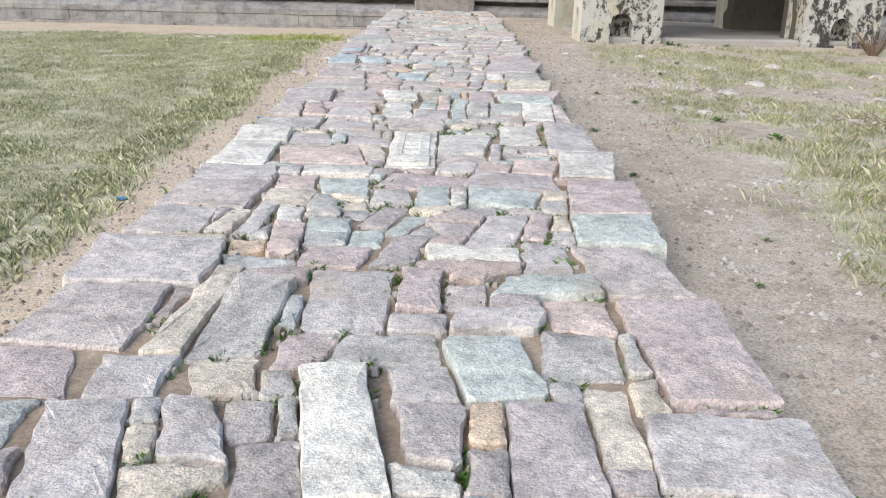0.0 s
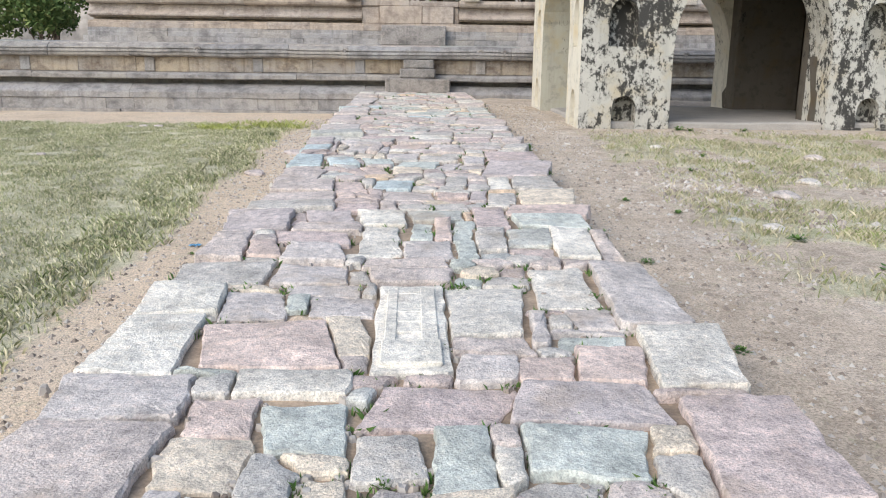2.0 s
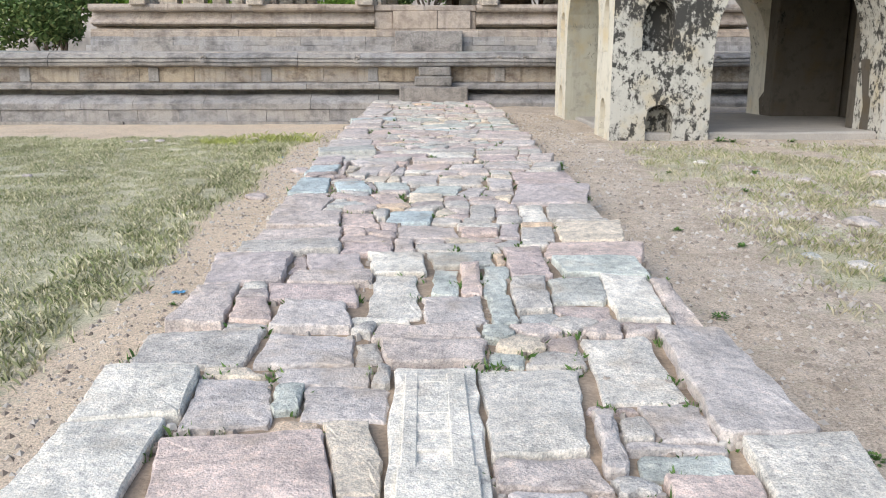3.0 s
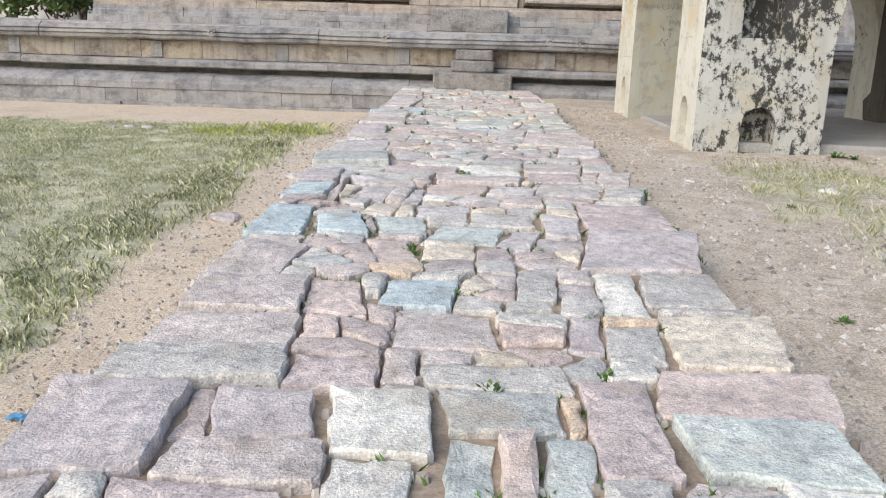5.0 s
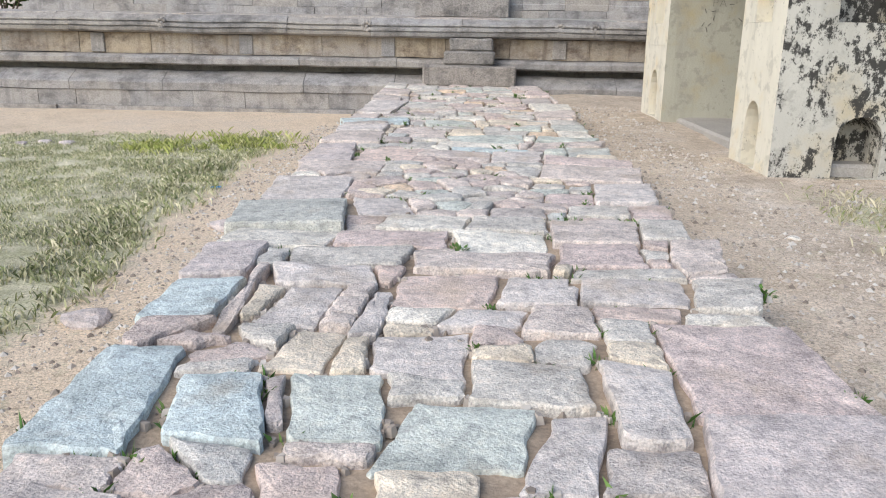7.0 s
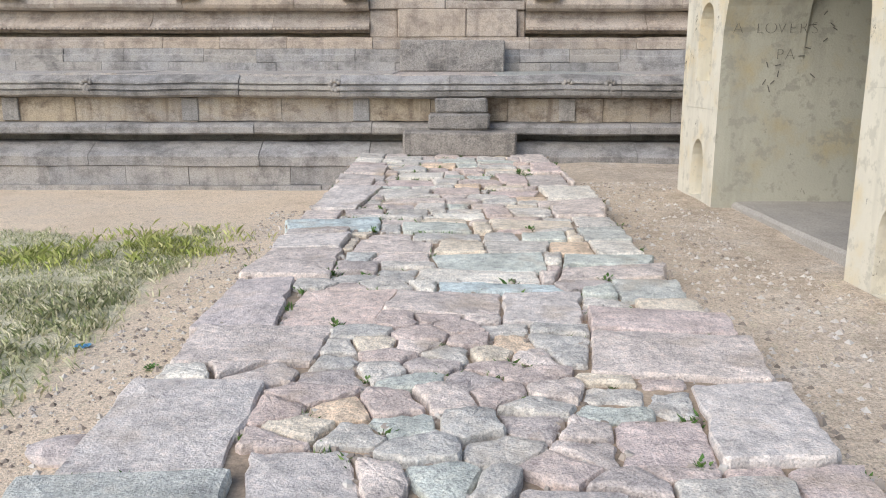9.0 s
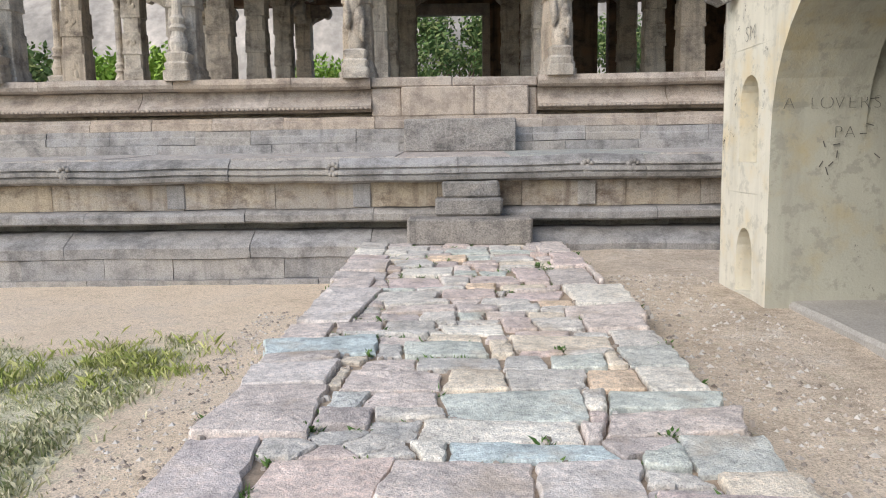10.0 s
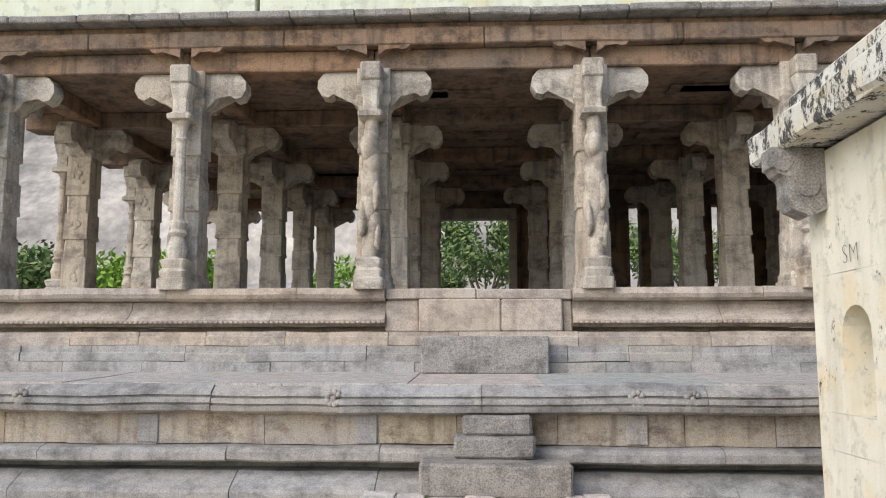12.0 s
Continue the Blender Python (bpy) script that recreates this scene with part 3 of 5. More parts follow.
# beams, ceiling, eave, parapet
roof = thing("hall_roof", "dark brown stone beams, with shade in their colour, and eave of the pillared hall", "roof", (0, 27, CAP + 0.26), kind="structure")
br = random.Random(5)


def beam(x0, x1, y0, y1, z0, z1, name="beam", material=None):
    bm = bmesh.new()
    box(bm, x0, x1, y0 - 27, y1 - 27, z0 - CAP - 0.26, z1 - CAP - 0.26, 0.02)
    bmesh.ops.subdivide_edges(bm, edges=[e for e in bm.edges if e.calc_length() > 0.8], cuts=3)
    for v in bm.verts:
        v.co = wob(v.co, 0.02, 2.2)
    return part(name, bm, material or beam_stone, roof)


TOPZ = CAP + 0.26
for j, y in enumerate(ROWS_Y):
    for a, b in zip([U0] + COLS_X, COLS_X + [U1]):
        beam(a + 0.006, b - 0.006, y - 0.24 + br.uniform(-.02, .02), y + 0.24, TOPZ, TOPZ + 0.34)
for x in COLS_X:
    for a, b in zip(ROWS_Y, ROWS_Y[1:]):
        beam(x - 0.2, x + 0.2, a + 0.25, b - 0.25, TOPZ + 0.02, TOPZ + 0.33)
# corbelled brackets over the front beam
for x in COLS_X:
    for s in (-1, 1):
        bm = bracket_mesh(s, 0, 0.12)
        for v in bm.verts:
            v.co = Vector((v.co.x * 0.75 + x, v.co.y * 0.8 - 0.24, v.co.z * 0.45 + 0.33))
        part("scroll_corbel", bm, beam_stone, roof)
for a, b in zip([U0 - 0.2, -6.6, -3.4, -0.2, 2.9, 6.0], [-6.6, -3.4, -0.2, 2.9, 6.0, U1 + 0.2]):
    beam(a + 0.004, b - 0.004, 26.62, 27.3, TOPZ + 0.345, TOPZ + 0.62, "architrave")
x = U0 - 0.4
while x < U1 + 0.4:
    xe = x + br.uniform(0.75, 1.15)
    beam(x + 0.004, xe - 0.004, 26.42 + br.uniform(-.015, .015), 27.4, TOPZ + 0.74, TOPZ + 0.86, "eave_slab", step_stone)
    x = xe
beam(U0 - 0.3, U1 + 0.3, 26.72, 27.4, TOPZ + 0.62, TOPZ + 0.738, "eave_core")
x = U0 - 0.2
for xe in (-3.83, 5.05, U1 + 0.2):
    bm = bmesh.new()
    box(bm, x + 0.03, xe - 0.03, -0.42, 0.1, 0.864, 1.9, 0.02)
    part("parapet_wall", bm, parapet_mat, roof, "pale painted plaster parapet")
    x = xe
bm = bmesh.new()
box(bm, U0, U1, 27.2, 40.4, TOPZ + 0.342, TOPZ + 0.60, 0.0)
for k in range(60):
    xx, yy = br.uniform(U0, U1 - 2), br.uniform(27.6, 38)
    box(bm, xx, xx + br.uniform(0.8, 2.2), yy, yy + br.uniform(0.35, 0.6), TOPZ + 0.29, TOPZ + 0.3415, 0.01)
solo("ceiling", bm, beam_stone, "stone slab ceiling of the hall, darkened in colour for shade", "ceiling", "structure")

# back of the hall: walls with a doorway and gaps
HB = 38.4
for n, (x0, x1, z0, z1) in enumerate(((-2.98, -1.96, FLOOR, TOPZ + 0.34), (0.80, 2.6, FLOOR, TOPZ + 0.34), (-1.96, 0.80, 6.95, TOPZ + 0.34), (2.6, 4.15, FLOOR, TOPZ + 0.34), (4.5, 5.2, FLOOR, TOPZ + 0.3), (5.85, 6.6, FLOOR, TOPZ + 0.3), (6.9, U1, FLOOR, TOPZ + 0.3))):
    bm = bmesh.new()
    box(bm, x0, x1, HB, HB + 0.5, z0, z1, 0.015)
    solo("wall_north", bm, beam_stone, "granite back wall of the hall, coloured dark for shade", "wall", "structure")
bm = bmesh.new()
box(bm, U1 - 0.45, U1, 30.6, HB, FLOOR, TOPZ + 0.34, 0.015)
solo("wall_east", bm, beam_stone, "granite side wall of the hall, coloured dark for shade", "wall", "structure")
door = thing("door_1", "reddish stone doorframe at the back of the hall", "doorframe", (-0.58, HB - 0.1, FLOOR), kind="structure")
for x0, x1, z0, z1, n in ((-1.36, -1.12, 0, 2.88, "jamb"), (1.12, 1.36, 0, 2.88, "jamb"), (-1.36, 1.36, 2.884, 3.22, "lintel")):
    bm = bmesh.new()
    box(bm, x0, x1, -0.25, 0.095, z0, z1, 0.02, 0.01)
    part(n, bm, warm_stone, door)

# ---- whitewashed pavilion ----
PX0, PX1, PY0, PY1, PZ, PT = 2.55, 8.35, 16.05, 21.45, 0.86, 4.42
pav = thing("arched_pavilion", "whitewashed masonry pavilion with pointed arches, mould-blackened", "pavilion", ((PX0 + PX1) / 2, (PY0 + PY1) / 2, PZ))
PO = Vector(pav.location)


def arch_line(a, b, spring, apex, n=9):
    """Pointed arch from a to b, left springing to right springing."""
    m, pts = (a + b) / 2, []
    for k in range(n + 1):
        f = k / n
        pts.append((a + (m - a) * (1 - math.cos(f * math.pi / 2)) ** 1.0 * 1.0, spring + (apex - spring) * math.sin(f * math.pi / 2) ** 0.9))
    return pts + [(2 * m - u, v) for u, v in pts[-2::-1]]


def holed(bm, u0, u1, v0, v1, hole, put, depth, back=True, pocket=0.0):
    """A wall panel in u, v with one arched hole; put maps (u, v, d) into the world. A pocket makes a niche instead of an opening."""
    n = len(hole)
    mid = n // 2
    for d in ((0.0, depth) if not pocket else (0.0,)):
        left = [(u0, v0), (u0, v1), (hole[mid][0], v1)]
        ring_l = [(hole[k][0], hole[k][1]) for k in range(mid, -1, -1)]
        base_l = [(hole[0][0], v0)] if hole[0][1] > v0 + 1e-4 else []
        poly = left + ring_l + base_l
        bm.faces.new([bm.verts.new(put(u, v, d)) for u, v in poly])
        right = [(u1, v0), (u1, v1), (hole[mid][0], v1)]
        ring_r = [(hole[k][0], hole[k][1]) for k in range(mid, n)]
        base_r = [(hole[-1][0], v0)] if hole[-1][1] > v0 + 1e-4 else []
        bm.faces.new([bm.verts.new(put(u, v, d)) for u, v in right + ring_r + base_r])
    dd = pocket or depth
    chain = [(hole[0][0], v0)] + list(hole) + [(hole[-1][0], v0)] if hole[0][1] > v0 + 1e-4 else list(hole)
    a = [bm.verts.new(put(u, v, 0)) for u, v in chain]
    b = [bm.verts.new(put(u, v, dd)) for u, v in chain]
    for i in range(len(chain) - 1):
        bm.faces.new((a[i], a[i + 1], b[i + 1], b[i]))
    if pocket:
        bm.faces.new([bm.verts.new(put(u, v, dd)) for u, v in chain])
        s0, s1 = chain[0], chain[-1]
        bm.faces.new([bm.verts.new(put(*p)) for p in ((s0[0], v0, 0), (s1[0], v0, 0), (s1[0], v0, dd), (s0[0], v0, dd))])


def to_south(u, v, d):
    return Vector((u, PY0 + d, v)) - PO


def to_west(u, v, d):
    return Vector((PX0 + d, u, v)) - PO


def to_north(u, v, d):
    return Vector((u, PY1 - d, v)) - PO


def to_east(u, v, d):
    return Vector((PX1 - d, u, v)) - PO


def finish(bm, rough=0.012):
    bmesh.ops.remove_doubles(bm, verts=bm.verts, dist=0.0005)
    big = [f for f in bm.faces if len(f.verts) > 4]
    bmesh.ops.triangulate(bm, faces=big)
    for v in bm.verts:
        v.co = wob(v.co, rough, 1.5)
    bmesh.ops.recalc_face_normals(bm, faces=bm.faces)
    return bm


def pier_face(put, u0, u1, niches, name, material):
    """One face of a pier in stacked panels, each with its niche."""
    bm = bmesh.new()
    zs = [PZ - 0.15] + [b for *_, b in niches] + [PT]
    lo = PZ - 0.15
    for a, b, z0, spring, apex, top in niches:
        if z0 > lo:
            bm.faces.new([bm.verts.new(put(*p)) for p in ((u0, lo, 0), (u1, lo, 0), (u1, z0, 0), (u0, z0, 0))])
        holed(bm, u0, u1, z0, top, arch_line(a, b, spring, apex, 5), put, 0.2, pocket=0.34)
        lo = top
    if lo < PT:
        bm.faces.new([bm.verts.new(put(*p)) for p in ((u0, lo, 0), (u1, lo, 0), (u1, PT, 0), (u0, PT, 0))])
    part(name, finish(bm, 0.008), material, pav)


FA, FB = 4.12, 6.86          # front arch
WA, WB = 17.15, 20.15        # side arch
DEEP = 0.85
pier_face(to_south, PX0, FA, [(3.12, 3.55, 0.90, 1.22, 1.46, 1.9), (3.0, 3.5, 2.27, 2.75, 3.04, 3.3)], "pier_face", lime_mouldy)
pier_face(to_south, FB, PX1, [(7.4, 7.8, 0.95, 1.22, 1.46, 1.9), (7.35, 7.85, 2.27, 2.75, 3.04, 3.3)], "pier_face", lime_mouldy)
pier_face(to_west, PY0, WA, [(16.42, 16.78, 0.92, 1.30, 1.55, 1.9), (16.40, 16.80, 2.27, 2.8, 3.1, 3.3)], "pier_face", lime_plain)
pier_face(to_west, WB, PY1, [(20.50, 20.95, 1.0, 1.36, 1.66, 2.0), (20.46, 20.95, 2.30, 2.9, 3.14, 3.4)], "pier_face", lime_plain)
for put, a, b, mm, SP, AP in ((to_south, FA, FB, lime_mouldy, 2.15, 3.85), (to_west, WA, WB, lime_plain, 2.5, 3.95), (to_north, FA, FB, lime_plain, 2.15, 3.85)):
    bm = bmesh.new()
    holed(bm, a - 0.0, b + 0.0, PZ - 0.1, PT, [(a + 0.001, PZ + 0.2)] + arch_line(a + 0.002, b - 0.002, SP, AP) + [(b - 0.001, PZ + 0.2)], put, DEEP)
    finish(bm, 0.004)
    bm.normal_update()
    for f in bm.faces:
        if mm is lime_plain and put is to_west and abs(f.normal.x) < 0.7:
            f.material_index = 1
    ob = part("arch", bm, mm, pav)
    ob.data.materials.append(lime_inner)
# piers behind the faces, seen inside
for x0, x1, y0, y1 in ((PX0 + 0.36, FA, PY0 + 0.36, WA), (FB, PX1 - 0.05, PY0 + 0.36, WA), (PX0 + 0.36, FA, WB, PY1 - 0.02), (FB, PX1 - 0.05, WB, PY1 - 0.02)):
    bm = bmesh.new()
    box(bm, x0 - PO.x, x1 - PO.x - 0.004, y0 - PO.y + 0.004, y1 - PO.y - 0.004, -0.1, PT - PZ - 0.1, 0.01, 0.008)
    part("pier_core", bm, lime_shade if x0 == FB else lime_inner, pav)
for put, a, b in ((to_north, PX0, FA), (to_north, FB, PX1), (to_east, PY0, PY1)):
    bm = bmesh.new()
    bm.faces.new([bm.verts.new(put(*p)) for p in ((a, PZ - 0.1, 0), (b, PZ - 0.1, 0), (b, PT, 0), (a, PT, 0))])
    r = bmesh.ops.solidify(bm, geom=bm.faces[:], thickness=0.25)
    part("outer_wall", finish(bm, 0.004), lime_shade if put is to_east else lime_plain, pav)
# slim corner returns join faces to cores
for x0, x1, y0, y1, mm in ((PX0 + 0.012, FA - 0.004, PY0 + 0.35, PY0 + 0.37, lime_plain), (FB + 0.004, PX1 - 0.02, PY0 + 0.35, PY0 + 0.37, lime_mouldy)):
    bm = bmesh.new()
    box(bm, x0 + 0.345 - PO.x, x1 - PO.x, y0 - PO.y, y1 - PO.y, -0.1, PT - PZ - 0.1, 0.0)
    part("pier_core", bm, mm, pav)
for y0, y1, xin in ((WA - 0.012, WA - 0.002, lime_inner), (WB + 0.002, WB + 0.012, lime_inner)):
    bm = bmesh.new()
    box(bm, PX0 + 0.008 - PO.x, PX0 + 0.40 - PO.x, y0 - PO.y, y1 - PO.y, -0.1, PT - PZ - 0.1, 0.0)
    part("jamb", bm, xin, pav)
for x0, x1 in ((FA - 0.012, FA - 0.002), (FB + 0.002, FB + 0.012)):
    bm = bmesh.new()
    box(bm, x0 - PO.x, x1 - PO.x, PY0 + 0.008 - PO.y, PY0 + 0.40 - PO.y, -0.1, PT - PZ - 0.1, 0.0)
    part("jamb", bm, lime_mouldy, pav)
# ceiling slab, its shade carried by the dark plaster colour
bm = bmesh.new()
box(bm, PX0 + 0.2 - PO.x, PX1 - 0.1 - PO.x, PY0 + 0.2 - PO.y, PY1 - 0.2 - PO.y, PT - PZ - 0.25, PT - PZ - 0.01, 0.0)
part("vault", bm, lime_shade, pav)
# floor slab with a worn rim
bm = bmesh.new()
box(bm, PX0 + 0.22 - PO.x, PX1 - 0.1 - PO.x, PY0 + 0.10 - PO.y, PY1 - 0.1 - PO.y, -0.25, 0.16, 0.03)
bmesh.ops.subdivide_edges(bm, edges=[e for e in bm.edges if e.calc_length() > 1], cuts=14)
for v in bm.verts:
    v.co = wob(v.co, 0.02, 2.0)
part("floor_slab", bm, floor_mat, pav, "smooth grey cement floor slab")
# eave slab and its scroll brackets
bm = bmesh.new()
EV = 0.36
box(bm, PX0 - EV - PO.x, PX1 + EV - PO.x, PY0 - EV - PO.y, PY1 + EV - PO.y, PT - PZ + 0.03, PT - PZ + 0.30, 0.03)
bmesh.ops.subdivide_edges(bm, edges=[e for e in bm.edges if e.calc_length() > 1], cuts=20)
for v in bm.verts:
    v.co = wob(v.co, 0.035, 2.5)
part("eave", bm, lime_eave, pav, "whitewashed eave slab streaked with black mould")
bm = bmesh.new()
box(bm, PX0 - 0.1 - PO.x, PX1 + 0.1 - PO.x, PY0 - 0.1 - PO.y, PY1 + 0.1 - PO.y, PT - PZ + 0.28, PT - PZ + 0.62, 0.05)
part("roof_curb", bm, lime_eave, pav)


def scroll(at, turn):
    bm = bmesh.new()
    prof = [(0.0, 0.0), (0.0, -0.50), (0.14, -0.56), (0.27, -0.50), (0.31, -0.38), (0.30, -0.28), (0.33, -0.22), (0.37, -0.20), (0.39, -0.16), (0.42, -0.14), (0.42, 0.02)]
    a = [bm.verts.new((u, -0.13, v)) for u, v in prof]
    b = [bm.verts.new((u, 0.13, v)) for u, v in prof]
    n = len(prof)
    for i in range(n):
        bm.faces.new((a[i], b[i], b[(i + 1) % n], a[(i + 1) % n]))
    bm.faces.new(a[::-1])
    bm.faces.new(b)
    for z, u, r in ((-0.30, 0.15, 0.10), (-0.13, 0.34, 0.055)):
        for s in (-0.13, 0.13):
            bmesh.ops.create_cone(bm, cap_ends=True, segments=12, radius1=r, radius2=r * 0.8, depth=0.03, matrix=Matrix.Translation((u, s, z)) @ Matrix.Rotation(radians(90), 4, "X"))
    bmesh.ops.triangulate(bm, faces=[f for f in bm.faces if len(f.verts) > 4])
    bmesh.ops.recalc_face_normals(bm, faces=bm.faces)
    ob = part("scroll_bracket", bm, step_stone, pav, "carved grey granite scroll bracket")
    ob.matrix_basis = Matrix.Translation(Vector(at) - PO) @ Matrix.Rotation(radians(turn), 4, "Z")


for y in (16.3, 21.2):
    scroll((PX0, y, PT + 0.02), 180)
for x in (2.8, 4.2, 6.8, 8.1):
    scroll((x, PY0, PT + 0.02), -90)

# ---- hill, woods and distance behind the temple ----
def hill(name, cx, cy, rx, ry, h, seed, label):
    bm = bmesh.new()
    n = 56
    grid = [[None] * (n + 1) for _ in range(n + 1)]
    for j in range(n + 1):
        for i in range(n + 1):
            u, v = i / n * 2 - 1, j / n * 2 - 1
            d = max(0.0, 1 - (u * u + v * v))
            p = Vector((u * 4 + seed, v * 4, seed))
            z = h * d ** 0.6 * (0.75 + 0.35 * noise.noise(p)) + d * h * 0.16 * noise.noise(p * 3.1) + d * h * 0.05 * abs(noise.noise(p * 9))
            grid[j][i] = bm.verts.new((u * rx, v * ry, z - 1.5))
    for j in range(n):
        for i in range(n):
            bm.faces.new((grid[j][i], grid[j][i + 1], grid[j + 1][i + 1], grid[j + 1][i]))
    solo(name, bm, rock_mat, label, "hill", at=(cx, cy, 2.0), smooth=True)


hill("rock_hill", -18, 135, 95, 70, 58, 3.0, "bare pinkish-grey granite hill behind the temple")
hill("rock_hill", 70, 150, 70, 60, 40, 9.0, "bare pinkish-grey granite hill behind the temple")


def boulder(bm, c, r, squash=0.75, sub=2, amount=0.25):
    g = bmesh.ops.create_icosphere(bm, subdivisions=sub, radius=r, matrix=Matrix.Translation(c) @ Matrix.Diagonal((1.25, 1, squash, 1)))
    for v in g["verts"]:
        d = (v.co - Vector(c))
        v.co += d * amount * noise.noise(v.co * (1.3 / r))


def tree(x, y, h, spread, seed, mat, leaves, label, z=None):
    r = random.Random(seed)
    z = ground_z(x, y) - 0.05 if z is None else z
    e = thing("tree", label, "tree", (x, y, z), group="trees behind the temple")
    bm = bmesh.new()
    trunk_h = h * 0.45
    rings(bm, [[wob(p, 0.05, 1.5) for p in ngon(0.1 * k, 0.05 * k, trunk_h * k / 4, 0.16 * h / 6 * (1.25 - 0.2 * k), 7)] for k in range(5)])
    part("trunk", bm, bark_mat, e)
    tips = []
    for k in range(7):
        bm = bmesh.new()
        a, up = r.uniform(0, 6.28), r.uniform(0.5, 1.0)
        tip = Vector((math.cos(a) * spread * r.uniform(0.4, 0.8), math.sin(a) * spread * r.uniform(0.4, 0.8), h * (0.45 + 0.45 * up)))
        s = Vector((0.2, 0.1, trunk_h * r.uniform(0.6, 0.97)))
        rings(bm, [[wob(Vector(q) + s.lerp(tip, f), 0.06, 1.0) for q in ngon(0, 0, 0, 0.07 * h / 6 * (1.1 - f), 5)] for f in (0, 0.35, 0.7, 1.0)])
        part("limb", bm, bark_mat, e)
        tips.append(tip)
    verts, faces = [], []
    for k in range(leaves):
        t = r.choice(tips)
        d = Vector((r.gauss(0, 1), r.gauss(0, 1), r.gauss(0, 0.8)))
        c = t + d.normalized() * spread * 0.42 * r.random() ** 0.45
        c.z = max(c.z, 0.25)
        size = r.uniform(0.07, 0.15) * (0.7 + h / 14)
        u = Vector((r.gauss(0, 1), r.gauss(0, 1), r.gauss(0, 1))).normalized()
        w = u.orthogonal().normalized()
        i = len(verts)
        verts += [c - u * size, c + w * size * 0.5, c + u * size, c - w * size * 0.5]
        faces.append((i, i + 1, i + 2, i + 3))
    me = bpy.data.meshes.new("crown")
    me.from_pydata(verts, [], faces)
    me.materials.append(mat)
    ob = new("crown", me)
    ob.parent = e


tr = random.Random(21)
for k, (x, y, h, s) in enumerate(((-0.3, 52, 7.8, 2.8), (2.4, 57, 7.6, 3.0), (-2.4, 58, 5.6, 2.2), (6.5, 52, 7.4, 3.4), (10.5, 54, 8.0, 3.6), (15, 50, 8.5, 4.0))):
    tree(x, y, h, s, 40 + k, tree_mat, 3800, "broad green tree behind the temple hall")
for k, (x, y, h, s) in enumerate(((-10.5, 41, 5.2, 2.4), (-13.0, 43, 5.0, 2.5), (-16.5, 40, 5.5, 2.7), (-20.5, 42, 5.6, 3.0), (-25, 40, 6.0, 3.2), (-6.5, 52, 5.6, 2.4), (-14, 33, 3.4, 1.7), (-18, 34, 4.0, 2.0))):
    tree(x, y, h, s, 60 + k, lime_leaf if k in (0, 1, 5) else tree_mat, 3000, "bright lime-green bush beside the hall" if k in (0, 1, 5) else "dull green scrub bush beside the hall", None)
for k in range(10):
    bm = bmesh.new()
    x, y, r0 = tr.uniform(-26, 14), tr.uniform(58, 75), tr.uniform(2.0, 4.5)
    boulder(bm, (0, 0, 0), r0, 0.8, 3, 0.3)
    solo("boulder", bm, rock_mat, "rounded granite boulder at the foot of the hill", "boulder", group="boulders", at=(x, y, ground_z(x, y) + r0 * 0.4), smooth=True)
# low field wall beyond the platform's open end
bm = bmesh.new()
for k in range(60):
    boulder(bm, (k * 0.42 - 12.6, tr.uniform(-.1, .1), 0.25 + 0.3 * (k % 3)), tr.uniform(0.25, 0.4), 0.8, 1)
solo("field_wall", bm, rock_mat, "dry rubble field wall beyond the temple", "wall", kind="stuff", at=(-24, 46, ground_z(-24, 46)))

# ---- grass, weeds, stones and litter beside the path ----
def blades(name, spots, mat, label, tall, lean=0.6, width=0.006):
    verts, faces = [], []
    r = random.Random(len(spots))
    for x, y, z, s in spots:
        h = tall * s * r.uniform(0.6, 1.25)
        a = r.uniform(0, 6.28)
        b = a + r.uniform(-0.7, 0.7) + 1.57
        dx, dy = math.cos(a) * width * s, math.sin(a) * width * s
        lx, ly = math.cos(b) * h * lean * r.random(), math.sin(b) * h * lean * r.random()
        i = len(verts)
        verts += [(x - dx, y - dy, z - 0.01), (x + dx, y + dy, z - 0.01), (x + lx * 0.4 + dx * 0.7, y + ly * 0.4 + dy * 0.7, z + h * 0.6), (x + lx, y + ly, z + h * 0.9)]
        faces += [(i, i + 1, i + 2), (i, i + 2, i + 3)]
    me = bpy.data.meshes.new(name)
    me.from_pydata(verts, [], faces)
    me.materials.append(mat)
    return tagged(new(name, me), label, "grass", kind="stuff")


gr = random.Random(99)
spots, bright = [], []
while len(spots) < 210000:
    y = 0.0 + (gr.random() ** 1.1) * 21
    x = gr.uniform(-11.5 + 0.0 * y, -2.0)
    k = lawn(x, y)
    clump = 0.42 + 0.75 * noise.noise((x * 2.2, y * 2.2, 3)) + 0.45 * noise.noise((x * 7.0, y * 7.0, 13))
    if gr.random() < k * clump * soft(-11.5, -7.5, x):
        spots.append((x, y, ground_z(x, y), 0.6 + 0.8 * max(0, noise.noise((x * 1.1, y * 1.1, 7))) + (0.5 if -3.3 < x else 0)))
blades("lawn_grass", spots, grass_mat, "short dry green-brown turf on sandy earth", 0.052, 1.3, 0.006)
for k in range(4200):
    a = gr.choice(((-3.2, 19.8, 0.5), (-3.8, 19.5, 0.45), (-3.4, 20.1, 0.5), (-4.4, 19.2, 0.3), (-3.6, 19.2, 0.4), (-3.0, 19.6, 0.3)))
    x, y = gr.gauss(a[0], a[2] * 0.8), gr.gauss(a[1], a[2] * 0.7)
    if noise.noise((x * 3, y * 3, 5)) < -0.05:
        continue
    bright.append((x, y, ground_z(x, y), gr.uniform(0.5, 1.3)))
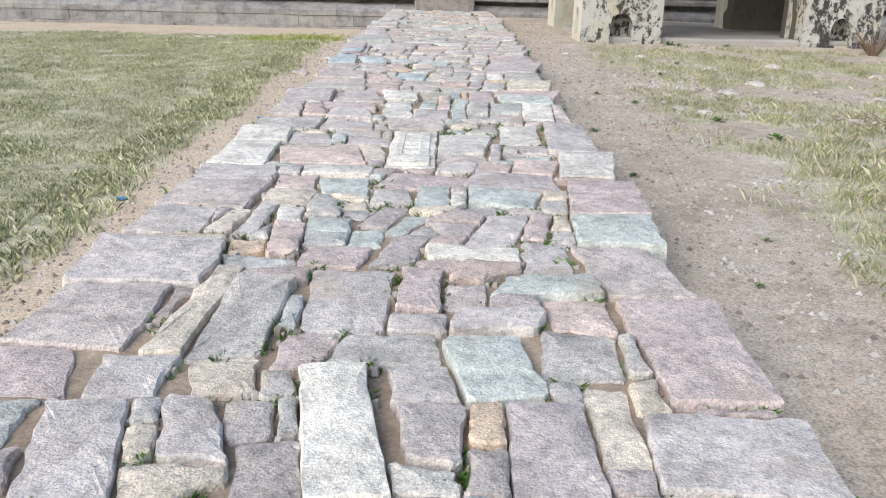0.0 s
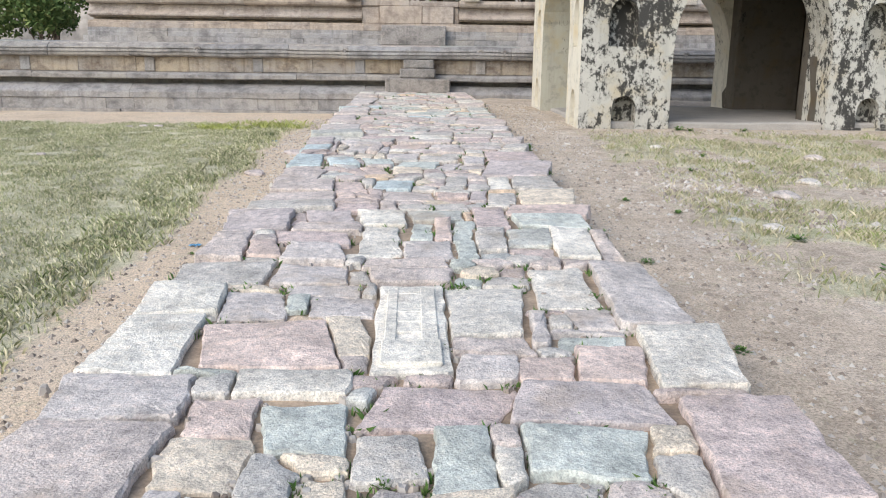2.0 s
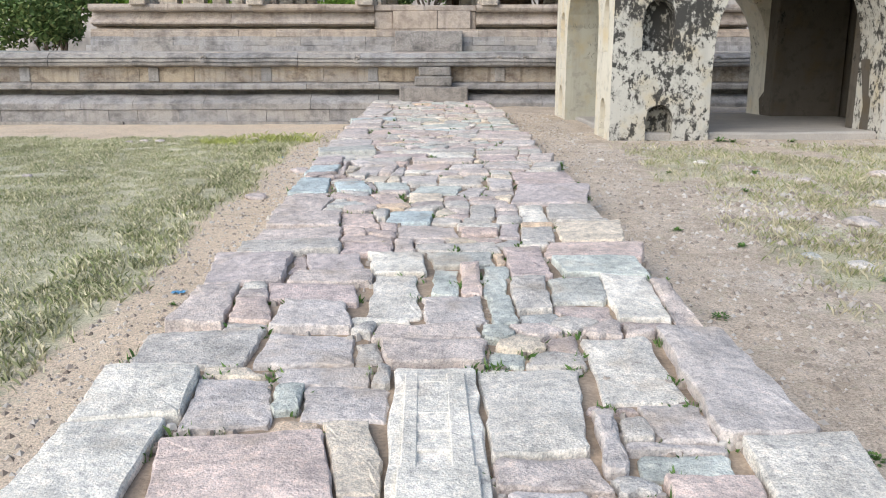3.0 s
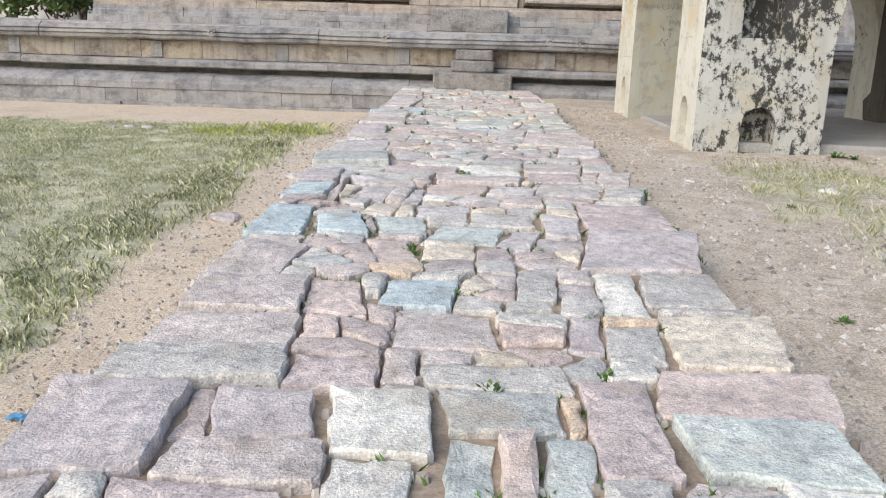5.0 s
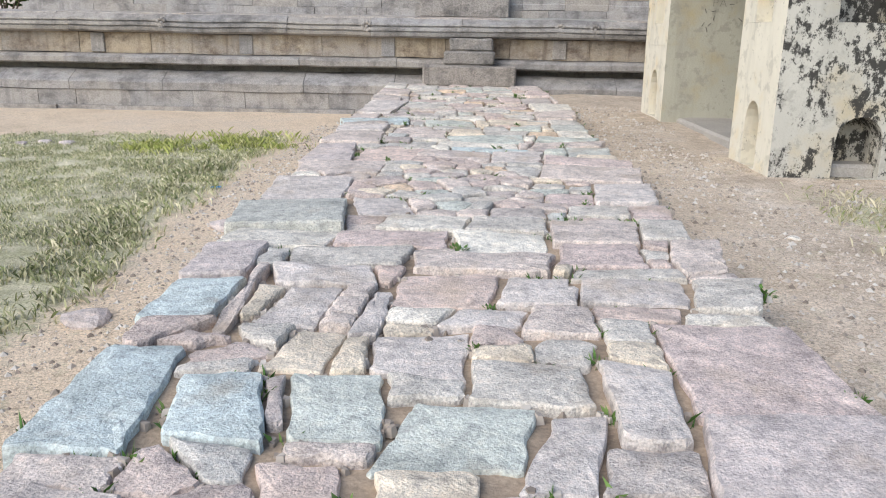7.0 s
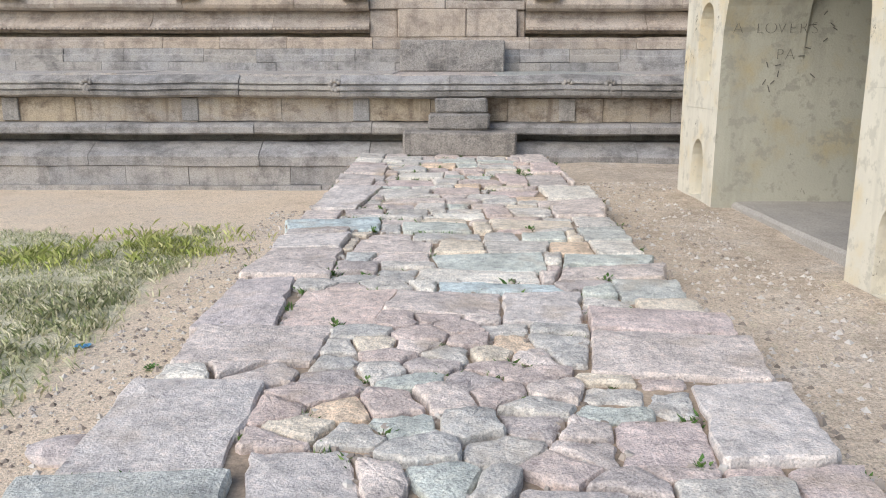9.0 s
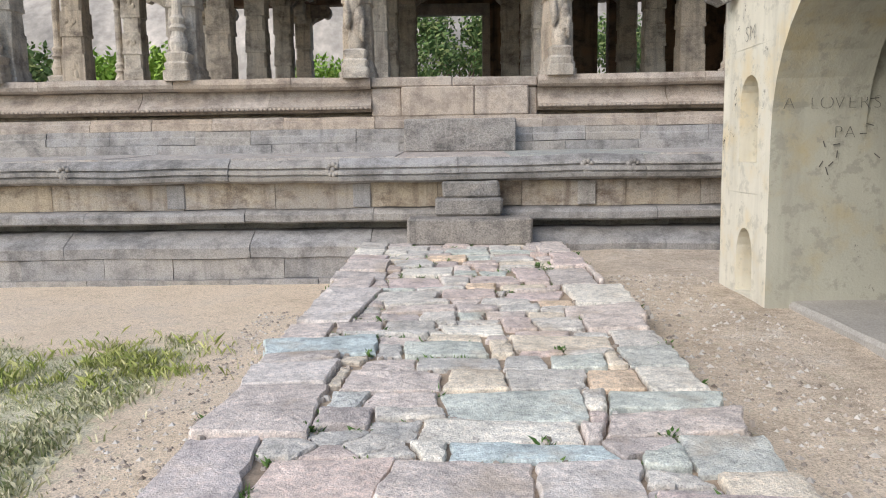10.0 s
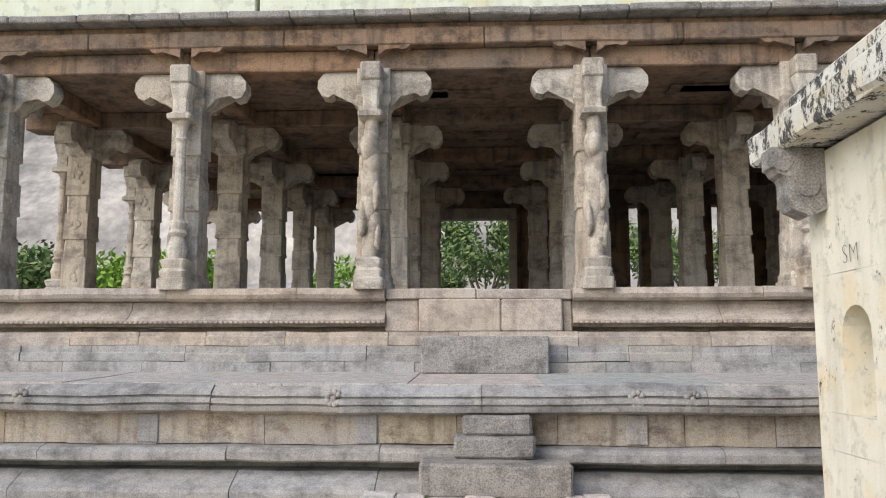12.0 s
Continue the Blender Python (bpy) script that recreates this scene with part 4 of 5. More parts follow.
blades("fresh_grass", bright, fresh_mat, "fresh yellow-green grass tufts at the lawn edge", 0.085, 1.2, 0.005)
dry = []
while len(dry) < 62000:
    y = 0.0 + gr.random() * 16.0
    x = gr.uniform(2.0, 10.5)
    if gr.random() < soft(10.5, 6.0, x) * soft(0.0, 2.5, y) * rough_grass(x, y) * (0.10 + 1.3 * max(0, noise.noise((x * 2.6, y * 2.6, 17)) + 0.12)):
        dry.append((x, y, ground_z(x, y), gr.uniform(0.5, 1.2) * (1.0 + 0.9 * soft(2.8, 4.0, x) * soft(9, 6, y))))
blades("dry_grass", dry, dry_mat, "straw-coloured dry grass on rough earth", 0.062, 1.3, 0.0042)
rim = []
for k in range(4200):
    s = gr.choice((-1, 1))
    y = gr.uniform(1.5, 20)
    x = (left_edge(y) - abs(gr.gauss(0.03, 0.03))) if s < 0 else RIGHT + abs(gr.gauss(0.03, 0.04))
    if noise.noise((x, y * 1.3, 44)) > 0.28:
        rim.append((x, y, ground_z(x, y), gr.uniform(0.4, 1.0)))
blades("rim_grass", rim, weed_mat, "small green grass along the path edge", 0.06, 1.0, 0.006)


def leaf_clump(bm, x, y, z, size, n, r):
    for k in range(n):
        a, el = r.uniform(0, 6.28), r.uniform(0.1, 1.3)
        d = Vector((math.cos(a) * math.cos(el), math.sin(a) * math.cos(el), math.sin(el)))
        c = Vector((x, y, z)) + d * size * r.uniform(0.3, 1.0)
        s = d.cross(Vector((0, 0, 1))).normalized() * size * 0.16
        q = [c - d * size * 0.2, c + s, c + d * size * 0.28, c - s]
        bm.faces.new([bm.verts.new(v) for v in q])


wr_ = random.Random(5)
for x, y, size in ((3.3, 8.0, 0.14), (2.3, 9.9, 0.08), (3.0, 8.9, 0.12), (4.25, 15.85, 0.17), (4.4, 15.75, 0.12), (1.55, 6.5, 0.07), (1.5, 8.2, 0.08), (4.0, 6.2, 0.22), (3.1, 11.9, 0.09), (3.6, 12.9, 0.1),
                   (5.3, 15.7, 0.12), (8.0, 15.6, 0.28), (1.9, 10.4, 0.08), (2.1, 5.0, 0.05), (1.75, 4.2, 0.05), (-2.15, 9.0, 0.05), (-2.1, 16.2, 0.07), (2.6, 13.0, 0.07)):
    bm = bmesh.new()
    leaf_clump(bm, 0, 0, 0, size * 0.8, 46, wr_)
    for v in bm.verts:
        v.co.z *= 0.6
    solo("weed", bm, weed_mat, "small green leafy weed on bare earth", "weed", group="weeds beside the path", at=(x, y, ground_z(x, y)))

# dry bush by the pavilion's far pier
bush = thing("dry_bush", "tangled brown dry thorn bush", "bush", (7.7, 14.9, ground_z(7.7, 14.9)))
for k in range(40):
    bm = bmesh.new()
    a, l = wr_.uniform(0, 6.28), wr_.uniform(0.4, 0.9)
    tip = Vector((math.cos(a) * l * 0.8, math.sin(a) * l * 0.6, l * wr_.uniform(0.3, 0.9)))
    rings(bm, [[Vector(q) + tip * f + Vector((0, 0, 0.12 * math.sin(3 * f))) for q in ngon(0.06 * math.cos(a), 0.06 * math.sin(a), 0, 0.012 * (1.15 - f), 4)] for f in (0, 0.3, 0.6, 0.85, 1.0)])
    part("twig", bm, twig_mat, bush)

heap = thing("brush_heap", "low heap of dark dry brush on earth", "brush", (4.9, 8.8, ground_z(4.9, 8.8)))
for k in range(60):
    bm = bmesh.new()
    a, l = wr_.uniform(0, 6.28), wr_.uniform(0.2, 0.6)
    s = Vector((wr_.gauss(0, 0.3), wr_.gauss(0, 0.25), 0.01))
    tip = s + Vector((math.cos(a) * l, math.sin(a) * l, wr_.uniform(0.02, 0.16)))
    rings(bm, [[Vector(q) + s.lerp(tip, f) for q in ngon(0, 0, 0, 0.008 * (1.2 - f), 4)] for f in (0, 0.5, 1.0)])
    part("twig", bm, twig_mat, heap)

for x, y, r0 in ((-5.55, 19.4, 0.09), (-5.9, 19.5, 0.08), (-6.15, 19.35, 0.07), (-2.15, 15.15, 0.13), (-2.35, 13.0, 0.12), (2.75, 9.6, 0.07), (3.0, 9.3, 0.1), (3.7, 10.6, 0.14), (4.3, 11.3, 0.12), (3.25, 9.9, 0.06), (4.6, 9.0, 0.1), (1.9, 5.6, 0.03),
                 (2.3, 6.3, 0.03), (4.0, 12.4, 0.1), (5.1, 12.8, 0.13), (3.2, 13.6, 0.08), (5.6, 10.4, 0.09), (6.4, 12.1, 0.1), (-5.9, 14.7, 0.06), (2.0, 14.0, 0.04)):  # loose stones
    bm = bmesh.new()
    boulder(bm, (0, 0, 0), r0, 0.45, 2, 0.5)
    dark = x < -5 and y > 19
    solo("loose_stone", bm, SOLO[6] if dark or x < 0 else kerb_mat, "dark loose stone on turf" if dark else "loose granite stone on bare earth", "stone", group="loose stones", at=(x, y, ground_z(x, y) + r0 * 0.12))
for x, y, white in ((-2.6, 6.1, 0), (-2.7, 16.6, 0), (-2.2, 9.3, 0), (-5.6, 15.2, 1)):
    bm = bmesh.new()
    g = bmesh.ops.create_grid(bm, x_segments=5, y_segments=3, size=0.05)
    for v in bm.verts:
        v.co = Vector((v.co.x, v.co.y * 0.6, 0.012 + 0.018 * noise.noise(v.co * 40)))
    bmesh.ops.solidify(bm, geom=bm.faces[:], thickness=0.002)
    solo("wrapper", bm, SOLO[0] if white else litter_mat, "crumpled white scrap on the turf" if white else "crumpled blue wrapper on the ground", "litter", group="litter", at=(x, y, ground_z(x, y) + 0.004))

# gravel on both sides
verts, faces = [], []
for k in range(42000):
    if gr.random() < 0.82:
        x, y = gr.uniform(1.3, 6.0), gr.uniform(3, 22)
        if noise.noise((x * 0.8, y * 0.8, 61)) < -0.05 and x > 2.2 or (x > 2.5 and y > 15.9):
            continue
    else:
        x, y = gr.uniform(-2.6, -1.75), gr.uniform(3, 22)
    s = 0.006 + 0.026 * gr.random() ** 4
    if 2.4 < x < 5 and 8.4 < y < 12:
        s *= 1.7
    z = ground_z(x, y)
    i = len(verts)
    a = gr.uniform(0, 6.28)
    for m in range(4):
        verts.append((x + s * math.cos(a + m * 1.57) * gr.uniform(0.7, 1.2), y + s * math.sin(a + m * 1.57) * gr.uniform(0.7, 1.2), z - 0.002))
    verts.append((x, y, z + s * 0.7))
    faces += [(i + m, i + (m + 1) % 4, i + 4) for m in range(4)]
me = bpy.data.meshes.new("gravel")
me.from_pydata(verts, [], faces)
me.materials.append(pebble_mat)
tagged(new("gravel", me), "scattered grit and pebbles on sandy earth", "gravel", kind="stuff")

# ---- the stone path ----
path = thing("stone_path", "raised causeway of irregular pink and grey granite slabs", "path", (-0.25, 12, path_z(12)), kind="structure")
pr_ = random.Random(11)


def clip(poly, n, d):
    """The part of a convex polygon where n . p <= d."""
    out = []
    for i, a in enumerate(poly):
        b = poly[(i + 1) % len(poly)]
        da, db = n[0] * a[0] + n[1] * a[1] - d, n[0] * b[0] + n[1] * b[1] - d
        if da <= 0:
            out.append(a)
        if (da < 0 < db) or (db < 0 < da):
            f = da / (da - db)
            out.append((a[0] + (b[0] - a[0]) * f, a[1] + (b[1] - a[1]) * f))
    return out


def area(poly):
    return 0.5 * abs(sum(a[0] * b[1] - b[0] * a[1] for a, b in zip(poly, poly[1:] + poly[:1])))


def shrink(poly, g):
    sgn = 1 if sum(a[0] * b[1] - b[0] * a[1] for a, b in zip(poly, poly[1:] + poly[:1])) > 0 else -1
    out = poly
    for a, b in zip(poly, poly[1:] + poly[:1]):
        l = math.hypot(b[0] - a[0], b[1] - a[1])
        if l < 1e-4 or len(out) < 3:
            continue
        n = (sgn * (b[1] - a[1]) / l, -sgn * (b[0] - a[0]) / l)
        out = clip(out, n, n[0] * a[0] + n[1] * a[1] - g)
    return out if sgn > 0 else out[::-1]


# stones laid one by one: near edge x0 to x1, y0, y1, lean of the far edge, tone
# (0 white, 1 cream, 2 teal, 3 cyan, 4 pinkish kerb granite, 5 rose, 6 mauve, 7 grey)
STONES_A = [
    (-1.23, -1.01, 1.90, 2.41, -0.13, 7), (-0.65, -0.40, 1.92, 2.25, -0.06, 4), (0.59, 1.15, 1.97, 2.45, 0.09, 7), (-0.42, -0.17, 1.97, 2.69, -0.18, 0),
    (0.01, 0.18, 1.97, 2.15, 0.00, 4), (0.18, 0.50, 2.00, 2.46, -0.03, 6), (-0.14, 0.09, 2.12, 2.46, -0.06, 4), (-0.87, -0.69, 2.13, 2.46, -0.13, 7),
    (0.47, 0.62, 2.17, 2.61, -0.01, 1), (-0.71, -0.58, 2.23, 2.46, -0.05, 4), (-1.68, -1.35, 2.44, 2.80, -0.12, 4), (-1.29, -1.01, 2.48, 2.81, -0.00, 7),
    (-0.19, 0.01, 2.49, 2.73, -0.03, 7), (-0.95, -0.70, 2.51, 2.78, -0.08, 1), (0.04, 0.32, 2.52, 2.98, -0.05, 2), (0.77, 1.14, 2.55, 3.40, 0.03, 4),
]
STONES_B = [
    (-0.68, -0.48, 2.69, 3.00, 0.04, 4), (0.38, 0.65, 2.70, 3.05, 0.04, 4), (-0.44, -0.07, 2.73, 3.03, -0.02, 4), (-1.02, -0.80, 2.76, 3.56, 0.02, 4),
    (-1.29, -1.10, 2.82, 3.69, 0.05, 1), (-1.79, -1.33, 2.85, 3.44, -0.01, 4), (-0.64, -0.28, 3.03, 3.67, 0.02, 7), (-0.28, -0.02, 3.05, 3.21, 0.01, 7),
    (0.02, 0.38, 3.07, 3.32, 0.07, 7), (0.40, 0.70, 3.09, 3.41, 0.01, 5), (-0.04, 0.14, 3.23, 3.53, 0.02, 4), (-0.23, -0.06, 3.25, 3.72, 0.03, 4),
    (0.71, 1.13, 3.44, 4.11, -0.06, 4), (0.23, 0.68, 3.44, 3.65, 0.03, 2), (-1.70, -1.18, 3.53, 4.03, -0.07, 7), (0.39, 0.63, 3.70, 4.17, 0.02, 7),
]
STONES_C = [
    (-0.78, -0.49, 3.76, 4.07, 0.03, 4), (-0.42, -0.19, 3.82, 4.25, 0.10, 4), (-0.09, 0.34, 3.89, 4.07, 0.01, 0), (-0.94, -0.76, 3.95, 4.42, -0.06, 5),
    (0.06, 0.33, 4.04, 4.58, 0.18, 7), (-0.58, -0.37, 4.06, 4.33, -0.01, 2), (0.69, 1.17, 4.13, 4.62, 0.03, 2), (-1.73, -1.35, 4.17, 4.68, -0.04, 7),
    (0.39, 0.50, 4.21, 4.67, 0.09, 4), (-1.22, -1.10, 4.23, 4.76, 0.03, 7), (-1.36, -1.25, 4.25, 4.64, 0.06, 1), (-0.40, -0.29, 4.28, 4.62, 0.16, 2),
    (-0.84, -0.56, 4.29, 4.52, -0.02, 2), (-0.54, -0.37, 4.38, 4.75, 0.15, 4), (-0.99, -0.88, 4.44, 4.76, -0.05, 0), (0.78, 1.18, 4.66, 5.41, 0.11, 4),
]
STONES_D = [
    (-1.76, -1.18, 4.68, 5.26, 0.03, 4), (-0.23, -0.03, 4.77, 5.16, 0.00, 2), (-0.47, -0.26, 4.81, 5.14, -0.03, 4), (-1.20, -0.90, 4.82, 5.20, -0.01, 1),
    (0.15, 0.55, 4.86, 5.19, 0.03, 2), (-0.84, -0.53, 5.02, 5.41, -0.07, 2), (-1.12, -0.89, 5.17, 5.52, -0.04, 5), (0.12, 0.69, 5.19, 5.62, 0.04, 6),
    (-0.53, -0.02, 5.20, 5.55, 0.19, 4), (-1.73, -1.24, 5.30, 5.73, -0.02, 7), (-1.06, -0.61, 5.45, 5.76, 0.01, 4), (0.74, 1.18, 5.53, 6.30, 0.10, 4),
    (0.17, 0.39, 5.61, 5.92, 0.05, 5), (0.47, 0.75, 5.63, 6.06, 0.08, 5), (-0.15, 0.15, 5.65, 5.93, 0.04, 7), (-1.25, -0.64, 5.79, 6.32, -0.07, 5),
]
STONES_E = [
    (-1.74, -1.38, 5.79, 6.49, -0.02, 0), (-0.14, 0.29, 5.90, 6.14, 0.01, 4), (0.35, 0.71, 5.92, 6.20, 0.07, 2), (-0.68, -0.47, 5.94, 6.44, -0.12, 1),
    (0.31, 0.53, 6.09, 6.52, 0.05, 7), (-0.13, 0.29, 6.15, 7.00, 0.02, 4), (0.40, 0.77, 6.15, 6.30, 0.02, 7), (0.57, 0.80, 6.22, 6.65, 0.03, 7),
    (0.82, 1.16, 6.27, 7.42, 0.05, 7), (-0.83, -0.45, 6.44, 6.80, -0.05, 7), (-1.31, -0.96, 6.45, 6.87, -0.10, 7), (-1.72, -1.35, 6.45, 7.00, -0.04, 0),
    (0.43, 0.76, 6.59, 7.31, 0.04, 4), (-0.98, -0.60, 6.81, 7.04, -0.01, 7), (-1.16, -0.73, 7.04, 7.43, 0.01, 7), (-1.69, -1.21, 7.05, 7.43, -0.01, 4),
]
STONES_F = [
    (-0.53, -0.03, 7.08, 7.33, -0.01, 4), (-0.56, -0.08, 7.33, 7.62, -0.01, 4), (-1.13, -0.74, 7.52, 7.88, -0.02, 7), (-0.72, -0.42, 7.53, 7.65, -0.03, 0),
    (-0.35, 0.02, 7.55, 8.00, -0.02, 7), (0.71, 0.97, 7.57, 8.33, 0.05, 0), (0.05, 0.17, 7.59, 7.98, -0.02, 2), (-1.66, -1.42, 7.61, 8.20, -0.02, 4),
    (-1.36, -1.19, 7.62, 7.91, -0.09, 5), (-0.68, -0.37, 7.68, 8.41, -0.01, 4), (0.16, 0.35, 7.74, 8.28, 0.04, 4), (0.39, 0.67, 7.86, 8.26, 0.05, 4),
    (-1.23, -0.73, 7.89, 8.22, -0.04, 4), (0.01, 0.14, 7.98, 8.59, 0.08, 2), (-0.28, -0.16, 8.04, 8.57, 0.04, 2), (-0.12, -0.00, 8.07, 8.55, 0.02, 5),
]
STONES_G = [
    (-1.61, -1.24, 8.25, 8.86, -0.07, 6), (-1.15, -0.70, 8.27, 8.49, 0.00, 4), (0.54, 1.09, 8.34, 8.72, -0.03, 2), (0.21, 0.50, 8.39, 8.98, 0.00, 4),
    (-0.69, -0.35, 8.47, 8.88, -0.06, 0), (-1.09, -0.74, 8.55, 8.81, -0.04, 6), (-0.26, 0.12, 8.60, 8.91, -0.02, 4), (0.51, 1.11, 8.78, 9.18, 0.11, 5),
    (-0.93, -0.59, 8.85, 9.15, -0.01, 4), (-0.37, 0.16, 8.90, 9.09, -0.01, 4), (-1.57, -0.97, 8.92, 9.22, -0.01, 4), (-0.54, -0.41, 8.98, 9.25, -0.01, 4),
    (0.62, 1.09, 9.24, 9.79, 0.09, 1), (0.40, 0.61, 9.24, 9.58, 0.02, 4), (-1.55, -1.00, 9.25, 9.57, -0.01, 4), (-0.55, -0.08, 9.32, 9.71, 0.00, 4),
]
STONES_H = [
    (0.23, 0.37, 9.34, 9.71, 0.06, 6), (-0.97, -0.81, 9.36, 9.59, -0.04, 5), (-1.57, -1.03, 9.68, 10.03, -0.03, 4), (-1.00, -0.72, 9.68, 10.10, -0.06, 5),
    (0.48, 0.68, 9.70, 10.30, 0.03, 0), (-0.64, -0.33, 9.79, 10.09, 0.01, 3), (0.72, 1.11, 9.87, 10.39, 0.02, 4), (0.05, 0.21, 9.93, 10.37, 0.03, 4),
    (-1.56, -1.26, 10.12, 10.73, 0.05, 4), (-0.68, -0.47, 10.42, 10.86, -0.14, 5), (0.47, 1.11, 10.43, 11.19, 0.13, 6), (-0.47, -0.22, 10.51, 10.85, -0.01, 1),
    (-0.05, 0.18, 10.78, 11.31, 0.15, 7), (0.16, 0.44, 10.79, 11.02, 0.04, 4), (-0.48, -0.07, 10.87, 11.34, 0.10, 2), (-1.59, -1.28, 10.96, 11.59, -0.02, 3),
]
STONES_I = [
    (-0.75, -0.48, 11.00, 11.45, -0.07, 2), (-1.13, -0.89, 11.03, 11.43, -0.08, 3), (0.27, 0.48, 11.05, 11.58, 0.05, 7), (-0.22, 0.17, 11.15, 11.56, 0.02, 4),
    (0.55, 1.14, 11.24, 12.02, 0.01, 4), (-0.96, -0.71, 11.46, 11.91, 0.07, 1), (-0.59, -0.21, 11.50, 11.88, 0.02, 7), (-0.72, -0.53, 11.84, 12.29, 0.05, 7),
    (0.04, 0.30, 11.87, 12.13, 0.03, 4), (-1.59, -1.31, 11.93, 12.48, 0.02, 3), (-1.10, -0.89, 11.93, 12.38, 0.10, 7), (-0.32, -0.02, 11.95, 12.15, 0.12, 7),
    (0.33, 0.70, 11.96, 12.21, 0.03, 5), (-0.07, 0.25, 12.15, 12.38, 0.10, 7), (-0.58, -0.11, 12.16, 12.57, 0.01, 5), (0.27, 0.81, 12.20, 12.55, 0.05, 7),
]
STONES_J = [
    (0.77, 1.11, 12.22, 12.60, 0.14, 4), (-1.10, -0.68, 12.34, 12.66, -0.05, 7), (-0.01, 0.26, 12.35, 12.60, 0.03, 7), (-1.50, -1.31, 12.48, 12.98, -0.02, 6),
    (0.32, 0.91, 12.56, 12.75, 0.02, 4), (-0.45, 0.26, 12.62, 12.94, -0.01, 4), (-1.10, -0.53, 12.66, 13.01, -0.01, 4), (0.84, 1.10, 12.67, 13.21, 0.12, 4),
    (0.28, 0.70, 12.78, 13.13, 0.04, 4), (-0.26, 0.25, 12.98, 13.36, 0.02, 0), (-1.52, -0.97, 13.00, 13.36, 0.04, 4), (-0.95, -0.32, 13.07, 13.34, 0.02, 4),
    (0.30, 0.80, 13.18, 13.69, 0.03, 4), (0.86, 1.07, 13.23, 13.59, 0.03, 4), (-1.54, -1.00, 13.38, 14.06, -0.07, 4), (-0.18, 0.27, 13.40, 13.70, 0.01, 4),
]
STONES_K = [
    (-0.75, -0.25, 13.40, 13.81, 0.12, 4), (-0.86, -0.55, 13.73, 14.28, -0.10, 7), (-0.01, 0.28, 13.74, 13.96, -0.02, 4), (0.49, 0.84, 13.82, 14.05, 0.01, 4),
    (0.87, 1.12, 13.84, 14.16, 0.05, 4), (-1.49, -1.06, 14.14, 14.90, -0.02, 7), (0.36, 0.68, 14.19, 14.54, 0.05, 4), (0.69, 1.11, 14.24, 14.94, 0.11, 7),
    (0.40, 1.14, 14.97, 15.49, 0.09, 4), (-1.56, -0.95, 15.14, 15.67, 0.01, 4), (0.51, 1.15, 15.55, 15.88, 0.05, 4), (-1.57, -1.22, 15.67, 16.61, -0.01, 6),
    (-1.22, -0.66, 15.71, 16.32, 0.07, 5), (-0.00, 0.42, 15.72, 16.28, 0.04, 7), (-0.65, -0.03, 15.88, 16.32, 0.05, 4), (0.85, 1.15, 15.92, 16.15, 0.02, 1),
]
STONES_L = [
    (0.80, 1.15, 16.19, 16.56, -0.00, 4), (-0.32, 0.41, 16.28, 16.51, -0.00, 3), (-0.47, 0.31, 16.56, 16.85, 0.00, 4), (0.41, 1.10, 16.61, 16.94, 0.10, 4),
    (-1.49, -1.05, 16.66, 17.39, -0.00, 4), (-0.33, 0.34, 16.83, 17.21, -0.01, 2), (0.57, 1.11, 17.00, 17.25, 0.03, 2), (-1.53, -1.11, 17.46, 17.85, -0.01, 7),
    (-1.60, -0.87, 18.11, 18.54, -0.05, 3), (0.07, 0.76, 18.20, 18.53, 0.02, 1), (-0.36, 0.06, 18.64, 18.95, -0.03, 0), (-1.50, -1.07, 19.08, 20.19, 0.12, 7),
    (0.62, 1.21, 19.18, 19.49, 0.01, 4), (0.71, 1.18, 19.58, 20.43, 0.05, 4), (-1.05, -0.50, 19.84, 20.12, -0.02, 4), (0.15, 0.63, 19.85, 20.17, 0.02, 4),
]
STONES_M = [
    (-0.96, -0.45, 20.37, 20.99, -0.04, 4), (0.58, 1.09, 20.48, 21.47, 0.02, 4), (0.33, 0.69, 20.77, 21.59, 0.01, 4), (-0.84, -0.35, 21.10, 21.68, -0.02, 4),
]
CARVED = (-0.46, -0.13, 5.73, 6.95, 0.0, 0)


def rect(x0, x1, y0, y1):
    return [(x0, y0), (x1, y0), (x1, y1), (x0, y1)]


def axes_of(poly):
    out = []
    for a, b in zip(poly, poly[1:] + poly[:1]):
        l = math.hypot(b[0] - a[0], b[1] - a[1])
        if l > 0.02:
            out.append(((b[1] - a[1]) / l, (a[0] - b[0]) / l))
    return out


def parting(p, q):
    """The line that best parts two convex outlines: its normal away from p, its offset, and the gap."""
    best = (-9.0, None, 0.0)
    for n in axes_of(p) + [(-u, -v) for u, v in axes_of(q)]:
        hi = max(n[0] * x + n[1] * y for x, y in p)
        lo = min(n[0] * x + n[1] * y for x, y in q)
        if lo - hi > best[0]:
            best = (lo - hi, n, (lo + hi) / 2)
    return best


def nearest_on(poly, x, y):
    best = (9e9, 0, 0)
    for a, b in zip(poly, poly[1:] + poly[:1]):
        dx, dy = b[0] - a[0], b[1] - a[1]
        f = max(0.0, min(1.0, ((x - a[0]) * dx + (y - a[1]) * dy) / max(1e-9, dx * dx + dy * dy)))
        qx, qy = a[0] + dx * f, a[1] + dy * f
        best = min(best, ((qx - x) ** 2 + (qy - y) ** 2, qx, qy))
    return best


def holds(poly, x, y):
    return all((b[0] - a[0]) * (y - a[1]) - (b[1] - a[1]) * (x - a[0]) >= 0 for a, b in zip(poly, poly[1:] + poly[:1]))


